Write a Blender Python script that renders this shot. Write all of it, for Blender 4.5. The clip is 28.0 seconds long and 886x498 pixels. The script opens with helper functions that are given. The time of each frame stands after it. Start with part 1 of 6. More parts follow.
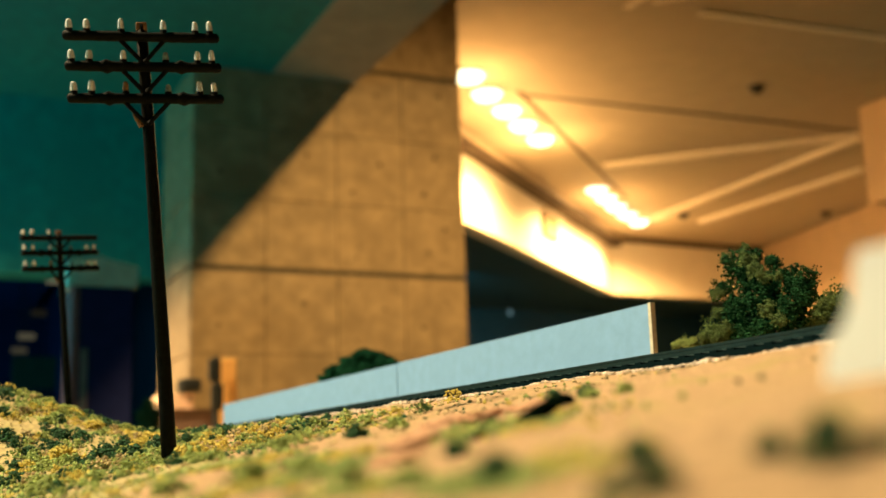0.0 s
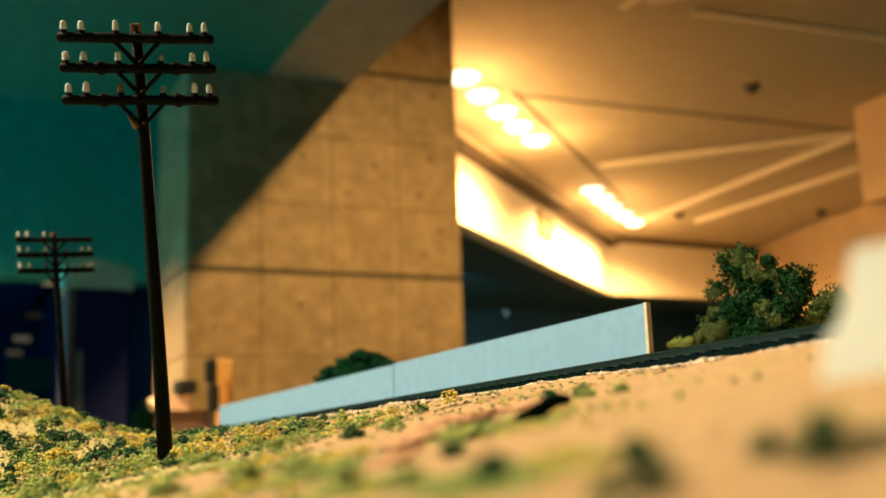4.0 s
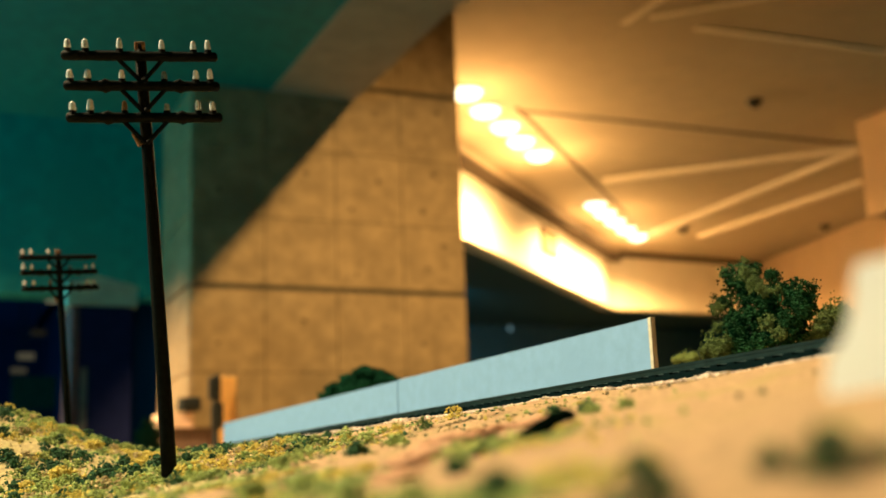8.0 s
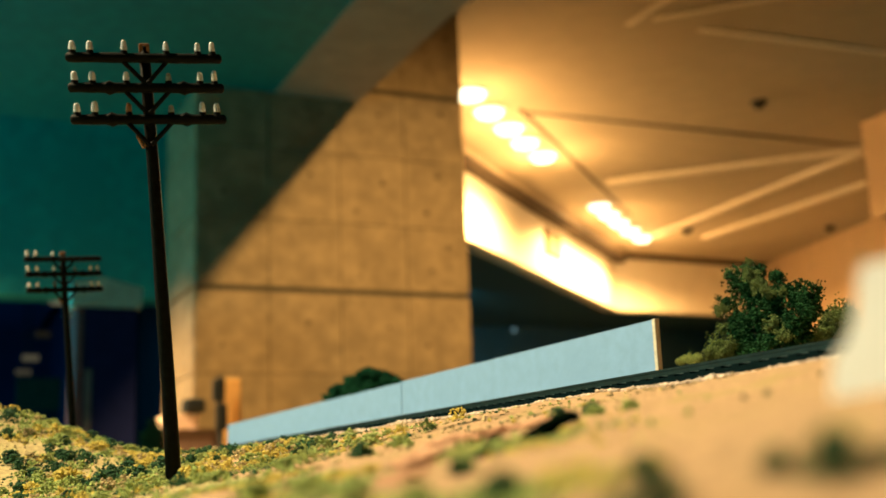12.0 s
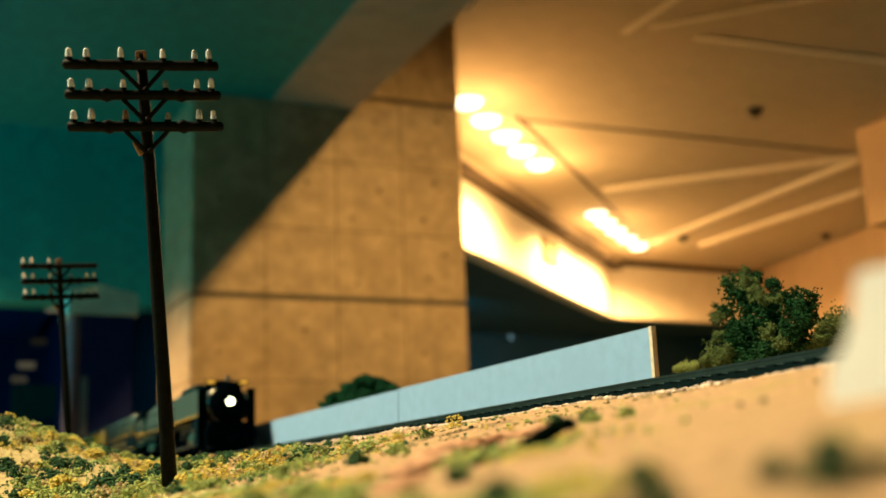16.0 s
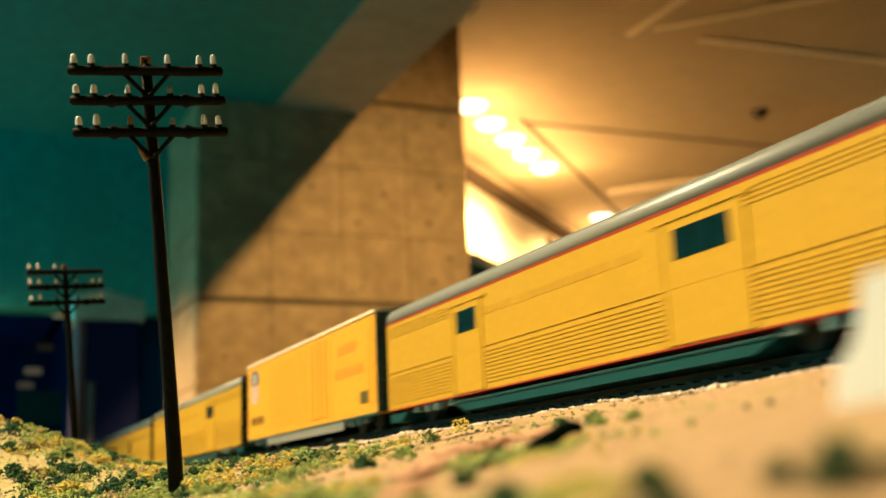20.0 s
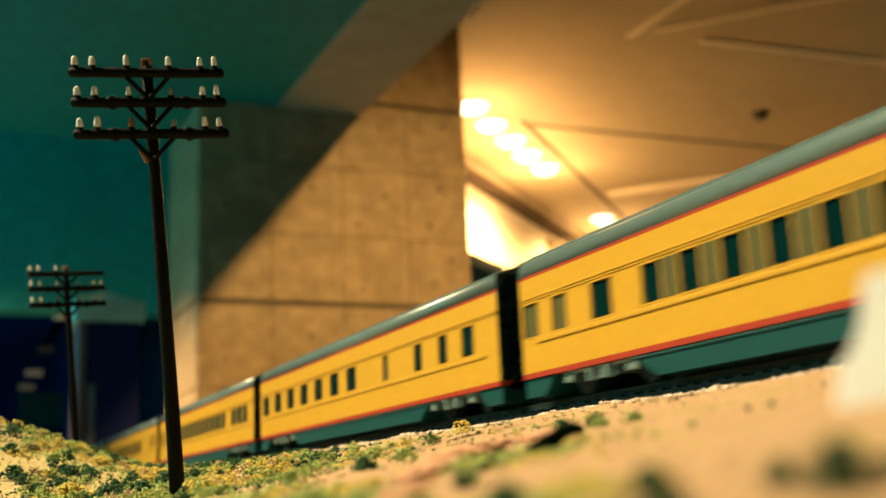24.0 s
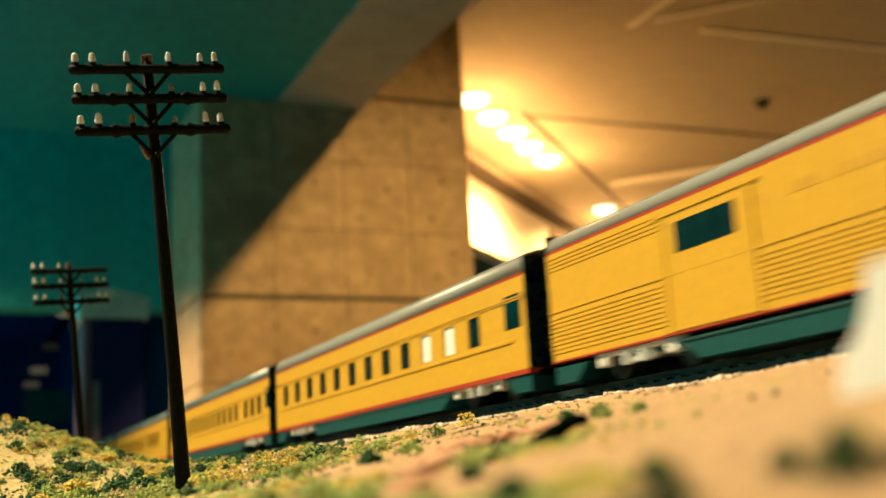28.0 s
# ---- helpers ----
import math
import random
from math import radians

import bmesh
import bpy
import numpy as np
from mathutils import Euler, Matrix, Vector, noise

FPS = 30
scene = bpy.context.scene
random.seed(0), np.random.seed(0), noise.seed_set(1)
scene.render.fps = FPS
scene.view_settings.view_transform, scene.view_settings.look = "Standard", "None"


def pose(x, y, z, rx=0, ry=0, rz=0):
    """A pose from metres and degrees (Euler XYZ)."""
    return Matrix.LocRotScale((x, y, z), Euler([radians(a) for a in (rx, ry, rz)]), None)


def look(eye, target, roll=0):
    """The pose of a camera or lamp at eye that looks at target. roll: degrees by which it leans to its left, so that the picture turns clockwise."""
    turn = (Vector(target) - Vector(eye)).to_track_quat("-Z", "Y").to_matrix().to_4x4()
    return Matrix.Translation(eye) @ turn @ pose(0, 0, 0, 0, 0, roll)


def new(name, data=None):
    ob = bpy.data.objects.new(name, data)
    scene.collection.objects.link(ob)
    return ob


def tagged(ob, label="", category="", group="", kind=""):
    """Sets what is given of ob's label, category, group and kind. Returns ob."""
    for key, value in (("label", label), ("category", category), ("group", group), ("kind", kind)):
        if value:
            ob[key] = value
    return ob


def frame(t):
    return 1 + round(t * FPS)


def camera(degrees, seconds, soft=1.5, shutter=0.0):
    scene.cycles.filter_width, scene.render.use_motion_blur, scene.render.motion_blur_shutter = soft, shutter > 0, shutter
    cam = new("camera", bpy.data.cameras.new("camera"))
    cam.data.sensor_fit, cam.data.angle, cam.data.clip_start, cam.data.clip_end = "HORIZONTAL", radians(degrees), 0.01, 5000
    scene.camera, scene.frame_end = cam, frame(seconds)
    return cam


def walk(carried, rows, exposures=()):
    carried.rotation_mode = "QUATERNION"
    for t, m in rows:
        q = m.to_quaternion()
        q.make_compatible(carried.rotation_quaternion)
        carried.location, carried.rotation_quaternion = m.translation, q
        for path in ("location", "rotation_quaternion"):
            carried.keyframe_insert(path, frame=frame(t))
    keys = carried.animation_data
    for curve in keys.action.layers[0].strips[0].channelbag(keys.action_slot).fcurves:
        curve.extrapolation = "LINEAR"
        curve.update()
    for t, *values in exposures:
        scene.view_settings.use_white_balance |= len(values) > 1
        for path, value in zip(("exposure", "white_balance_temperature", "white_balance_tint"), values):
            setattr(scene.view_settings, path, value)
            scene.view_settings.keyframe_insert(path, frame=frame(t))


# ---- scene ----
cam = camera(43.8, 28.0, soft=1.5, shutter=0.38)
cam.data.dof.use_dof = True
cam.data.dof.focus_distance = 0.295
cam.data.dof.aperture_fstop = 18.0

EYE = 1.10          # height of the lens over the floor
TURNS = [
    (0, 100.841, 1.671, -24.724), (0.5, 100.681, 1.635, -24.723), (1, 100.417, 1.647, -24.857), (1.5, 100.402, 1.727, -24.989),
    (2, 100.542, 1.814, -25.014), (2.5, 100.645, 2.006, -24.992), (3, 100.730, 1.862, -25.031), (3.5, 100.780, 1.886, -24.975),
    (5.5, 101.136, 1.918, -24.741), (6, 101.159, 1.939, -24.779), (6.5, 101.270, 2.029, -24.822), (7, 101.453, 2.014, -24.812),
    (7.5, 101.593, 2.064, -24.791), (8, 101.697, 2.126, -24.668), (8.5, 101.695, 2.178, -24.544), (9, 101.649, 2.122, -24.468),
    (9.5, 101.619, 2.075, -24.489), (10, 101.664, 2.100, -24.598), (10.5, 101.672, 2.080, -24.608), (11, 101.732, 2.002, -24.527),
    (11.5, 101.795, 2.121, -24.426), (12, 101.784, 2.112, -24.457), (12.5, 101.781, 2.079, -24.529), (14.5, 101.934, 2.051, -24.550),
    (15, 102.049, 2.025, -24.603), (15.5, 102.141, 2.029, -24.661), (16, 102.157, 2.114, -24.632), (16.5, 102.212, 2.227, -24.600),
    (17, 102.222, 2.215, -24.598), (17.5, 102.174, 2.245, -24.512), (18, 102.202, 2.215, -24.528), (18.5, 102.284, 2.308, -24.574),
    (19, 102.346, 2.415, -24.481), (19.5, 102.384, 2.299, -24.382), (20, 102.357, 2.379, -24.299), (20.5, 102.436, 2.370, -24.284),
    (21, 102.598, 2.241, -24.287), (21.5, 102.582, 2.264, -24.217), (23.5, 102.542, 2.305, -24.234), (24, 102.444, 2.411, -24.249),
    (24.5, 102.378, 2.355, -24.234), (25, 102.361, 2.442, -24.292), (25.5, 102.318, 2.409, -24.276), (26, 102.238, 2.480, -24.201),
    (26.5, 102.179, 2.676, -24.180), (27, 102.169, 2.809, -24.136), (27.5, 102.048, 3.041, -24.037), (28, 102.080, 3.053, -23.970),
]
walk(cam, [(t, pose(0, 0, EYE, a, b, c)) for t, a, b, c in TURNS], exposures=[(0.0, -0.05, 6350, 2.5), (15.0, -0.05, 6350, 2.5), (18.0, 0.02, 6350, 2.5), (28.0, 0.02, 6350, 2.5)])

# ---- world and lamps ----
world = bpy.data.worlds.new("world")
scene.world = world
world.use_nodes = True
wbg = world.node_tree.nodes["Background"]
wbg.inputs[0].default_value = (0.02, 0.06, 0.06, 1)
wbg.inputs[1].default_value = 0.05


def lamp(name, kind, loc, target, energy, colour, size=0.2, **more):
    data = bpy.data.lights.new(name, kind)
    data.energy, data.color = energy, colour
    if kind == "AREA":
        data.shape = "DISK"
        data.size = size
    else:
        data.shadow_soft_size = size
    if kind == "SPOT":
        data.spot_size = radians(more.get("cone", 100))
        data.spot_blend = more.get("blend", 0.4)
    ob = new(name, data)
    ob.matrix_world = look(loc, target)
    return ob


WARM = (1.0, 0.50, 0.15)
# ceiling spot behind the soffit edge, which lights the pillar
lamp("ceiling_spot", "SPOT", (2.22, 1.1, EYE + 2.34), (1.9, 4.9, EYE - 0.2), 760, (1.0, 0.55, 0.17), 0.03, cone=70, blend=0.9)
# spot on the low ceiling beyond the poles, which lights the layout from the side
lamp("layout_lamp", "SPOT", (-1.0, 0.75, EYE + 1.6), (0.08, 0.52, EYE), 455, (1.0, 0.72, 0.40), 0.08, cone=44, blend=0.9)
# second unseen spot, added to brighten the board at the far end
lamp("layout_lamp", "SPOT", (-1.0, 1.9, EYE + 1.6), (0.52, 2.2, EYE + 0.1), 950, (1.0, 0.62, 0.28), 0.08, cone=25, blend=0.5)
# unseen spot added to brighten only the left side of the pillar
lamp("pillar_side_fill", "SPOT", (-2.0, 5.30, EYE + 1.6), (1.04, 5.30, EYE - 0.2), 1100, (1.0, 0.58, 0.24), 0.05, cone=40, blend=0.8)
# added unseen teal spot that brightens the low ceiling and the bulkhead
lamp("teal_bay_fill", "SPOT", (-3.0, 4.62, EYE + 0.8), (0.0, 5.4, EYE + 1.8), 165, (0.08, 0.72, 0.70), 0.3, cone=112, blend=0.3)
# added unseen teal fill that tints the shadows; no window stands there
lamp("teal_shadow_fill", "AREA", (-3.7, 0.6, EYE + 1.0), (0.2, 0.5, EYE), 30, (0.03, 0.75, 0.72), 1.2)
# added unseen bluish fill that lifts the room beyond to navy
lamp("dark_room_fill", "POINT", (-1.6, 11.5, EYE - 0.3), (0, 13, EYE), 125, (0.06, 0.40, 0.80), 0.2)
# dim blue fill, added and unseen, that brightens the back of the recess
lamp("recess_fill", "AREA", (4.2, 8.9, EYE + 1.6), (4.0, 9.8, EYE), 75.0, (0.05, 0.60, 0.72), 0.6)

# ---- materials ----


def mat(name, base, rough=0.6, metal=0.0, vary=0.12, scale=60.0, bump=0.1, second=None, mix_at=0.55, spec=0.5, detail=4.0,
        per_object=0.0, per_island=0.0, coat=0.0):
    """Procedural surface: two scales of noise in the colour, fine relief."""
    m = bpy.data.materials.new(name)
    m.use_nodes = True
    nt = m.node_tree
    bs = nt.nodes["Principled BSDF"]
    co = nt.nodes.new("ShaderNodeTexCoord")
    big = nt.nodes.new("ShaderNodeTexNoise")
    big.inputs["Scale"].default_value, big.inputs["Detail"].default_value = scale * 0.17, 3.0
    fine = nt.nodes.new("ShaderNodeTexNoise")
    fine.inputs["Scale"].default_value, fine.inputs["Detail"].default_value = scale, detail
    for n in (big, fine):
        nt.links.new(co.outputs["Object"], n.inputs["Vector"])
    dark = [c * (1 - vary) for c in base]
    light = [min(1.0, c * (1 + vary)) for c in base]
    r1 = nt.nodes.new("ShaderNodeValToRGB")
    r1.color_ramp.elements[0].position, r1.color_ramp.elements[1].position = 0.35, 0.68
    r1.color_ramp.elements[0].color, r1.color_ramp.elements[1].color = (*dark, 1), (*light, 1)
    nt.links.new(fine.outputs["Fac"], r1.inputs["Fac"])
    colour = r1.outputs["Color"]
    mx = nt.nodes.new("ShaderNodeMixRGB")
    mx.blend_type = "MIX"
    r2 = nt.nodes.new("ShaderNodeMapRange")
    r2.inputs[1].default_value, r2.inputs[2].default_value = mix_at, mix_at + 0.14
    nt.links.new(big.outputs["Fac"], r2.inputs[0])
    nt.links.new(r2.outputs[0], mx.inputs[0])
    nt.links.new(colour, mx.inputs[1])
    other = second if second else [c * (1 - 0.6 * vary) for c in base]
    mx.inputs[2].default_value = (*other, 1)
    colour = mx.outputs[0]
    for amount, kind in ((per_object, "ShaderNodeObjectInfo"), (per_island, "ShaderNodeNewGeometry")):
        if amount:
            info = nt.nodes.new(kind)
            hs = nt.nodes.new("ShaderNodeHueSaturation")
            rg = nt.nodes.new("ShaderNodeMapRange")
            rg.inputs[3].default_value, rg.inputs[4].default_value = 1 - amount, 1 + amount
            nt.links.new(info.outputs["Random" if kind.endswith("Info") else "Random Per Island"], rg.inputs[0])
            nt.links.new(rg.outputs[0], hs.inputs["Value"])
            nt.links.new(colour, hs.inputs["Color"])
            colour = hs.outputs[0]
    nt.links.new(colour, bs.inputs["Base Color"])
    bs.inputs["Roughness"].default_value, bs.inputs["Metallic"].default_value = rough, metal
    bs.inputs["Specular IOR Level"].default_value = spec
    bs.inputs["Coat Weight"].default_value = coat
    if bump:
        bp = nt.nodes.new("ShaderNodeBump")
        bp.inputs["Strength"].default_value, bp.inputs["Distance"].default_value = bump, 0.3 / scale
        nt.links.new(fine.outputs["Fac"], bp.inputs["Height"])
        nt.links.new(bp.outputs[0], bs.inputs["Normal"])
    return m


def glow(name, colour, strength):
    m = bpy.data.materials.new(name)
    m.use_nodes = True
    nt = m.node_tree
    nt.nodes.remove(nt.nodes["Principled BSDF"])
    em = nt.nodes.new("ShaderNodeEmission")
    em.inputs[0].default_value, em.inputs[1].default_value = (*colour, 1), strength
    nt.links.new(em.outputs[0], nt.nodes["Material Output"].inputs[0])
    return m


M_CONC = mat("board_marked_concrete", (0.40, 0.298, 0.185), 0.85, vary=0.18, scale=14, bump=0.25, second=(0.31, 0.23, 0.14))
M_JOINT = mat("concrete_joint", (0.10, 0.085, 0.06), 0.9, scale=20)
M_HOLE = mat("tie_hole", (0.13, 0.10, 0.065), 0.9, scale=20)
M_PLASTER = mat("painted_ceiling", (0.50, 0.43, 0.33), 0.8, vary=0.05, scale=6, bump=0.08)
M_BEAM = mat("beam_concrete", (0.50, 0.43, 0.34), 0.85, vary=0.12, scale=10, bump=0.2)
M_RIGHTWALL = mat("warm_wall_paint", (0.62, 0.45, 0.29), 0.75, vary=0.04, scale=5, bump=0.05)
M_STRIP = mat("ceiling_batten_paint", (0.90, 0.83, 0.72), 0.7, vary=0.05, scale=10)
# brown that paints the shade inside narrow gaps
M_SHADOWGAP = mat("gap_shade_brown", (0.055, 0.038, 0.024), 0.9, vary=0.1, scale=10)
M_VENT = mat("tan_vent_paint", (0.14, 0.095, 0.05), 0.7, vary=0.08, scale=30)
M_WHITEWALL = mat("white_wall_paint", (0.80, 0.77, 0.70), 0.75, vary=0.04, scale=5, bump=0.05)
# for unseen walls, kept dark so they throw little fill light
M_DARKWALL = mat("low_bounce_wall", (0.05, 0.07, 0.07), 0.8, vary=0.08, scale=5)
# the teal shade of the left bay is put into this base colour
M_TEAL = mat("teal_shade_paint", (0.012, 0.275, 0.30), 0.7, vary=0.14, scale=16, bump=0.1)
# shade of the deep recess, painted as a dark blue base
M_RECESS = mat("recess_shade_paint", (0.010, 0.055, 0.075), 0.8, vary=0.1, scale=5)
# darkness of the room beyond, painted as near-black navy
M_NAVY = mat("room_shade_paint", (0.012, 0.022, 0.055), 0.9, vary=0.1, scale=5, spec=0.05)
# the floor is unseen; its dark teal keeps warm bounce off the pillar
M_FLOOR = mat("low_bounce_floor", (0.010, 0.026, 0.026), 0.95, scale=200, bump=0.4)
M_LAMP = glow("lamp_glow", (1.0, 0.88, 0.60), 4.0)
M_HEAD = glow("headlight_glow", (1.0, 0.97, 0.60), 9.0)
M_AMBER = glow("marker_glow", (1.0, 0.5, 0.06), 0.9)
M_BLACK = mat("black_metal", (0.005, 0.009, 0.009), 0.6, vary=0.2, scale=300, bump=0.1)
M_GROUND = mat("tan_ground_scatter", (0.435, 0.285, 0.158), 0.95, vary=0.25, scale=700, bump=0.7, second=(0.38, 0.285, 0.12), mix_at=0.54, detail=8)
M_BALLAST = mat("crushed_ballast", (0.66, 0.56, 0.48), 0.9, vary=0.3, scale=900, bump=0.5, per_island=0.35)
M_TIE = mat("dark_plastic_tie", (0.003, 0.010, 0.012), 0.95, vary=0.2, scale=900, spec=0.02)
M_RAIL = mat("nickel_rail", (0.022, 0.048, 0.052), 0.4, 0.5, vary=0.2, scale=500, bump=0.05)
M_BLUE = mat("light_blue_foam_board", (0.205, 0.385, 0.65), 0.75, vary=0.05, scale=180, bump=0.1)
M_FOAMEDGE = mat("cream_foam_edge", (0.60, 0.56, 0.44), 0.85, scale=500, bump=0.3)
M_WHITE = mat("white_plaster", (0.88, 0.86, 0.80), 0.7, vary=0.05, scale=200, bump=0.1)
M_BLOCK = mat("white_plaster_block", (0.88, 0.93, 0.97), 0.75, vary=0.04, scale=200, bump=0.1)
M_POLE = mat("brown_plastic_pole", (0.0020, 0.0036, 0.0034), 0.65, vary=0.5, scale=900, bump=0.4, spec=0.08)
M_POLEND = mat("worn_pole_top", (0.16, 0.09, 0.035), 0.8, vary=0.3, scale=900, bump=0.3)
M_INSUL = mat("white_painted_insulator", (0.62, 0.70, 0.76), 0.5, vary=0.2, scale=1800, bump=0.2, second=(0.42, 0.38, 0.32), mix_at=0.62)
M_INSULWORN = mat("worn_grey_insulator", (0.16, 0.22, 0.22), 0.6, vary=0.4, scale=1800, bump=0.3)
M_DGREEN = mat("dark_green_foam", (0.020, 0.080, 0.030), 0.95, vary=0.4, scale=1500, bump=0.5, per_island=0.4)
M_LGREEN = mat("light_green_foam", (0.29, 0.37, 0.115), 0.95, vary=0.2, scale=1500, bump=0.5, per_island=0.4)
M_YGREEN = mat("yellow_foam", (0.56, 0.46, 0.10), 0.95, vary=0.15, scale=1500, bump=0.4, per_island=0.2)
M_TAN = mat("tan_foam", (0.45, 0.36, 0.19), 0.95, vary=0.25, scale=1500, bump=0.5, per_island=0.35)
# yellow-green of the shrubs, also the painted highlights of the tree crown
M_SHRUBLIT = mat("shrub_and_highlight_foam", (0.105, 0.16, 0.045), 0.95, vary=0.35, scale=1500, bump=0.5, per_island=0.4)
# shaded green of the tree crown, darkened in the colour
M_TREESHADE = mat("tree_shade_foam", (0.017, 0.062, 0.024), 0.95, vary=0.45, scale=1200, bump=0.6, per_island=0.55, spec=0.05)
M_DEEP = mat("deep_green_foam", (0.006, 0.030, 0.016), 0.95, vary=0.3, scale=900, bump=0.4, per_island=0.3, spec=0.0)
M_DIMTEXT = mat("dim_lettering", (0.20, 0.19, 0.24), 0.8, vary=0.3, scale=90)
M_TURFBASE = mat("olive_turf_ground", (0.42, 0.34, 0.16), 0.95, vary=0.3, scale=700, bump=0.7, second=(0.38, 0.35, 0.14), mix_at=0.5, detail=8)
M_BARK = mat("tree_bark", (0.13, 0.13, 0.11), 0.95, vary=0.3, scale=900, bump=0.5)
M_ROCK = mat("pink_plaster_rock", (0.58, 0.33, 0.20), 0.9, vary=0.22, scale=700, bump=0.6, second=(0.46, 0.25, 0.14))
# near-black for lumps that stand in for shade under the rock lip
M_ROCKDARK = mat("rock_shade_black", (0.002, 0.005, 0.003), 0.95, vary=0.3, scale=700, bump=0.7, spec=0.0)
# train paint
M_YEL = mat("armour_yellow_paint", (0.505, 0.302, 0.024), 0.42, vary=0.06, scale=400, bump=0.03, coat=0.15)
M_ORANGE = mat("box_car_yellow_paint", (0.66, 0.335, 0.025), 0.5, vary=0.07, scale=400, bump=0.04)
M_RED = mat("red_stripe_paint", (0.30, 0.034, 0.016), 0.45, vary=0.08, scale=500)
M_ROOF = mat("harbour_grey_roof", (0.095, 0.150, 0.155), 0.30, vary=0.1, scale=400, bump=0.04)
M_SKIRT = mat("grey_skirt", (0.006, 0.058, 0.066), 0.38, vary=0.12, scale=400)
M_LOCO = mat("two_tone_grey_boiler", (0.042, 0.086, 0.090), 0.36, vary=0.15, scale=350, bump=0.04)
M_LOCOMID = mat("dark_grey_paint", (0.005, 0.018, 0.021), 0.22, vary=0.15, scale=350, bump=0.04)
M_LOCODK = mat("black_running_gear", (0.0008, 0.0022, 0.0045), 0.9, spec=0.0, vary=0.25, scale=500, bump=0.1)
M_STEEL = mat("dull_steel_rod", (0.010, 0.020, 0.022), 0.55, 0.1, vary=0.15, scale=600)
M_TRUCK = mat("silver_truck_paint", (0.55, 0.58, 0.57), 0.4, 0.1, vary=0.15, scale=600)
M_REDDK = mat("dark_red_paint", (0.07, 0.006, 0.008), 0.5, vary=0.1, scale=500)
M_TRUCKMID = mat("grey_truck_paint", (0.15, 0.24, 0.24), 0.4, 0.2, vary=0.15, scale=600)
M_LETTERDIM = mat("dull_gold_lettering", (0.15, 0.135, 0.055), 0.5, vary=0.1, scale=400)
M_PALEROOF = mat("pale_grey_roof", (0.22, 0.235, 0.225), 0.4, vary=0.08, scale=400)
M_DOORGLASS = mat("bluish_door_glass", (0.003, 0.022, 0.028), 0.2, vary=0.2, scale=200, bump=0.0, spec=0.25)
# grey base that paints pale reflections on the cab glass
M_GLASSSHEEN = mat("cab_glass_sheen", (0.09, 0.125, 0.12), 0.25, vary=0.2, scale=200, bump=0.0)
M_NUMBER = mat("dark_brown_lettering", (0.10, 0.07, 0.015), 0.5, vary=0.1, scale=400)
M_GOLD = mat("yellow_lining", (0.52, 0.34, 0.04), 0.45, vary=0.05, scale=500)
M_FLAGW = mat("flag_white", (0.62, 0.56, 0.50), 0.5, scale=400)
M_FLAGP = mat("flag_faded_red", (0.62, 0.20, 0.13), 0.5, scale=400)
M_FLAGB = mat("flag_blue", (0.03, 0.07, 0.13), 0.5, scale=400)
M_FLAGR = mat("flag_red", (0.55, 0.09, 0.06), 0.5, scale=400)
M_CAB = mat("dark_cab_glass", (0.0015, 0.018, 0.020), 0.12, vary=0.1, scale=200, bump=0.0, spec=0.3)
M_CURTAIN = mat("drawn_curtain", (0.055, 0.058, 0.010), 0.8, vary=0.15, scale=700)
M_LETTER = mat("faint_lettering", (0.46, 0.26, 0.02), 0.5, vary=0.05, scale=400)
# near-white pane colour that paints a passing glint on the glass
M_WINGLINT = mat("painted_window_glint", (0.82, 0.84, 0.80), 0.3, 0.0, vary=0.05, scale=200)
M_PURPLE = mat("dark_purple_cabinet", (0.016, 0.024, 0.130), 0.9, vary=0.1, scale=20, spec=0.1)
M_TOPPLATE = mat("grey_green_top", (0.60, 0.80, 0.76), 0.6, scale=20)
M_BOARDDIM = mat("dim_board_paint", (0.022, 0.042, 0.038), 0.85, vary=0.15, scale=12)
M_PINKEDGE = mat("dull_pink_edge", (0.22, 0.10, 0.13), 0.7, scale=20)
M_POST = mat("orange_wood_board", (0.80, 0.47, 0.15), 0.7, vary=0.1, scale=60)
M_BRICK = mat("red_brown_base", (0.15, 0.095, 0.07), 0.8, vary=0.2, scale=150)
M_WOOD = mat("table_plywood", (0.30, 0.20, 0.11), 0.7, vary=0.15, scale=25)

# ---- shape helpers ----


def box(bm, x0, x1, y0, y1, z0, z1, bevel=0.0):
    v = [bm.verts.new(p) for p in ((x0, y0, z0), (x1, y0, z0), (x1, y1, z0), (x0, y1, z0), (x0, y0, z1), (x1, y0, z1), (x1, y1, z1), (x0, y1, z1))]
    fs = [bm.faces.new([v[i] for i in q]) for q in ((3, 2, 1, 0), (4, 5, 6, 7), (0, 1, 5, 4), (1, 2, 6, 5), (2, 3, 7, 6), (3, 0, 4, 7))]
    if bevel:
        es = {e for f in fs for e in f.edges}
        bmesh.ops.bevel(bm, geom=list(es), offset=bevel, segments=2, profile=0.5, affect="EDGES")


def prism(bm, prof, y0, y1, axis="y"):
    """A closed profile of (a, b) pairs swept along an axis, with end caps."""
    def p(a, b, c):
        return {"y": (a, c, b), "x": (c, a, b), "z": (a, b, c)}[axis]
    A = [bm.verts.new(p(a, b, y0)) for a, b in prof]
    B = [bm.verts.new(p(a, b, y1)) for a, b in prof]
    n = len(prof)
    for i in range(n):
        bm.faces.new((A[i], A[(i + 1) % n], B[(i + 1) % n], B[i]))
    bm.faces.new(A[::-1])
    bm.faces.new(B)


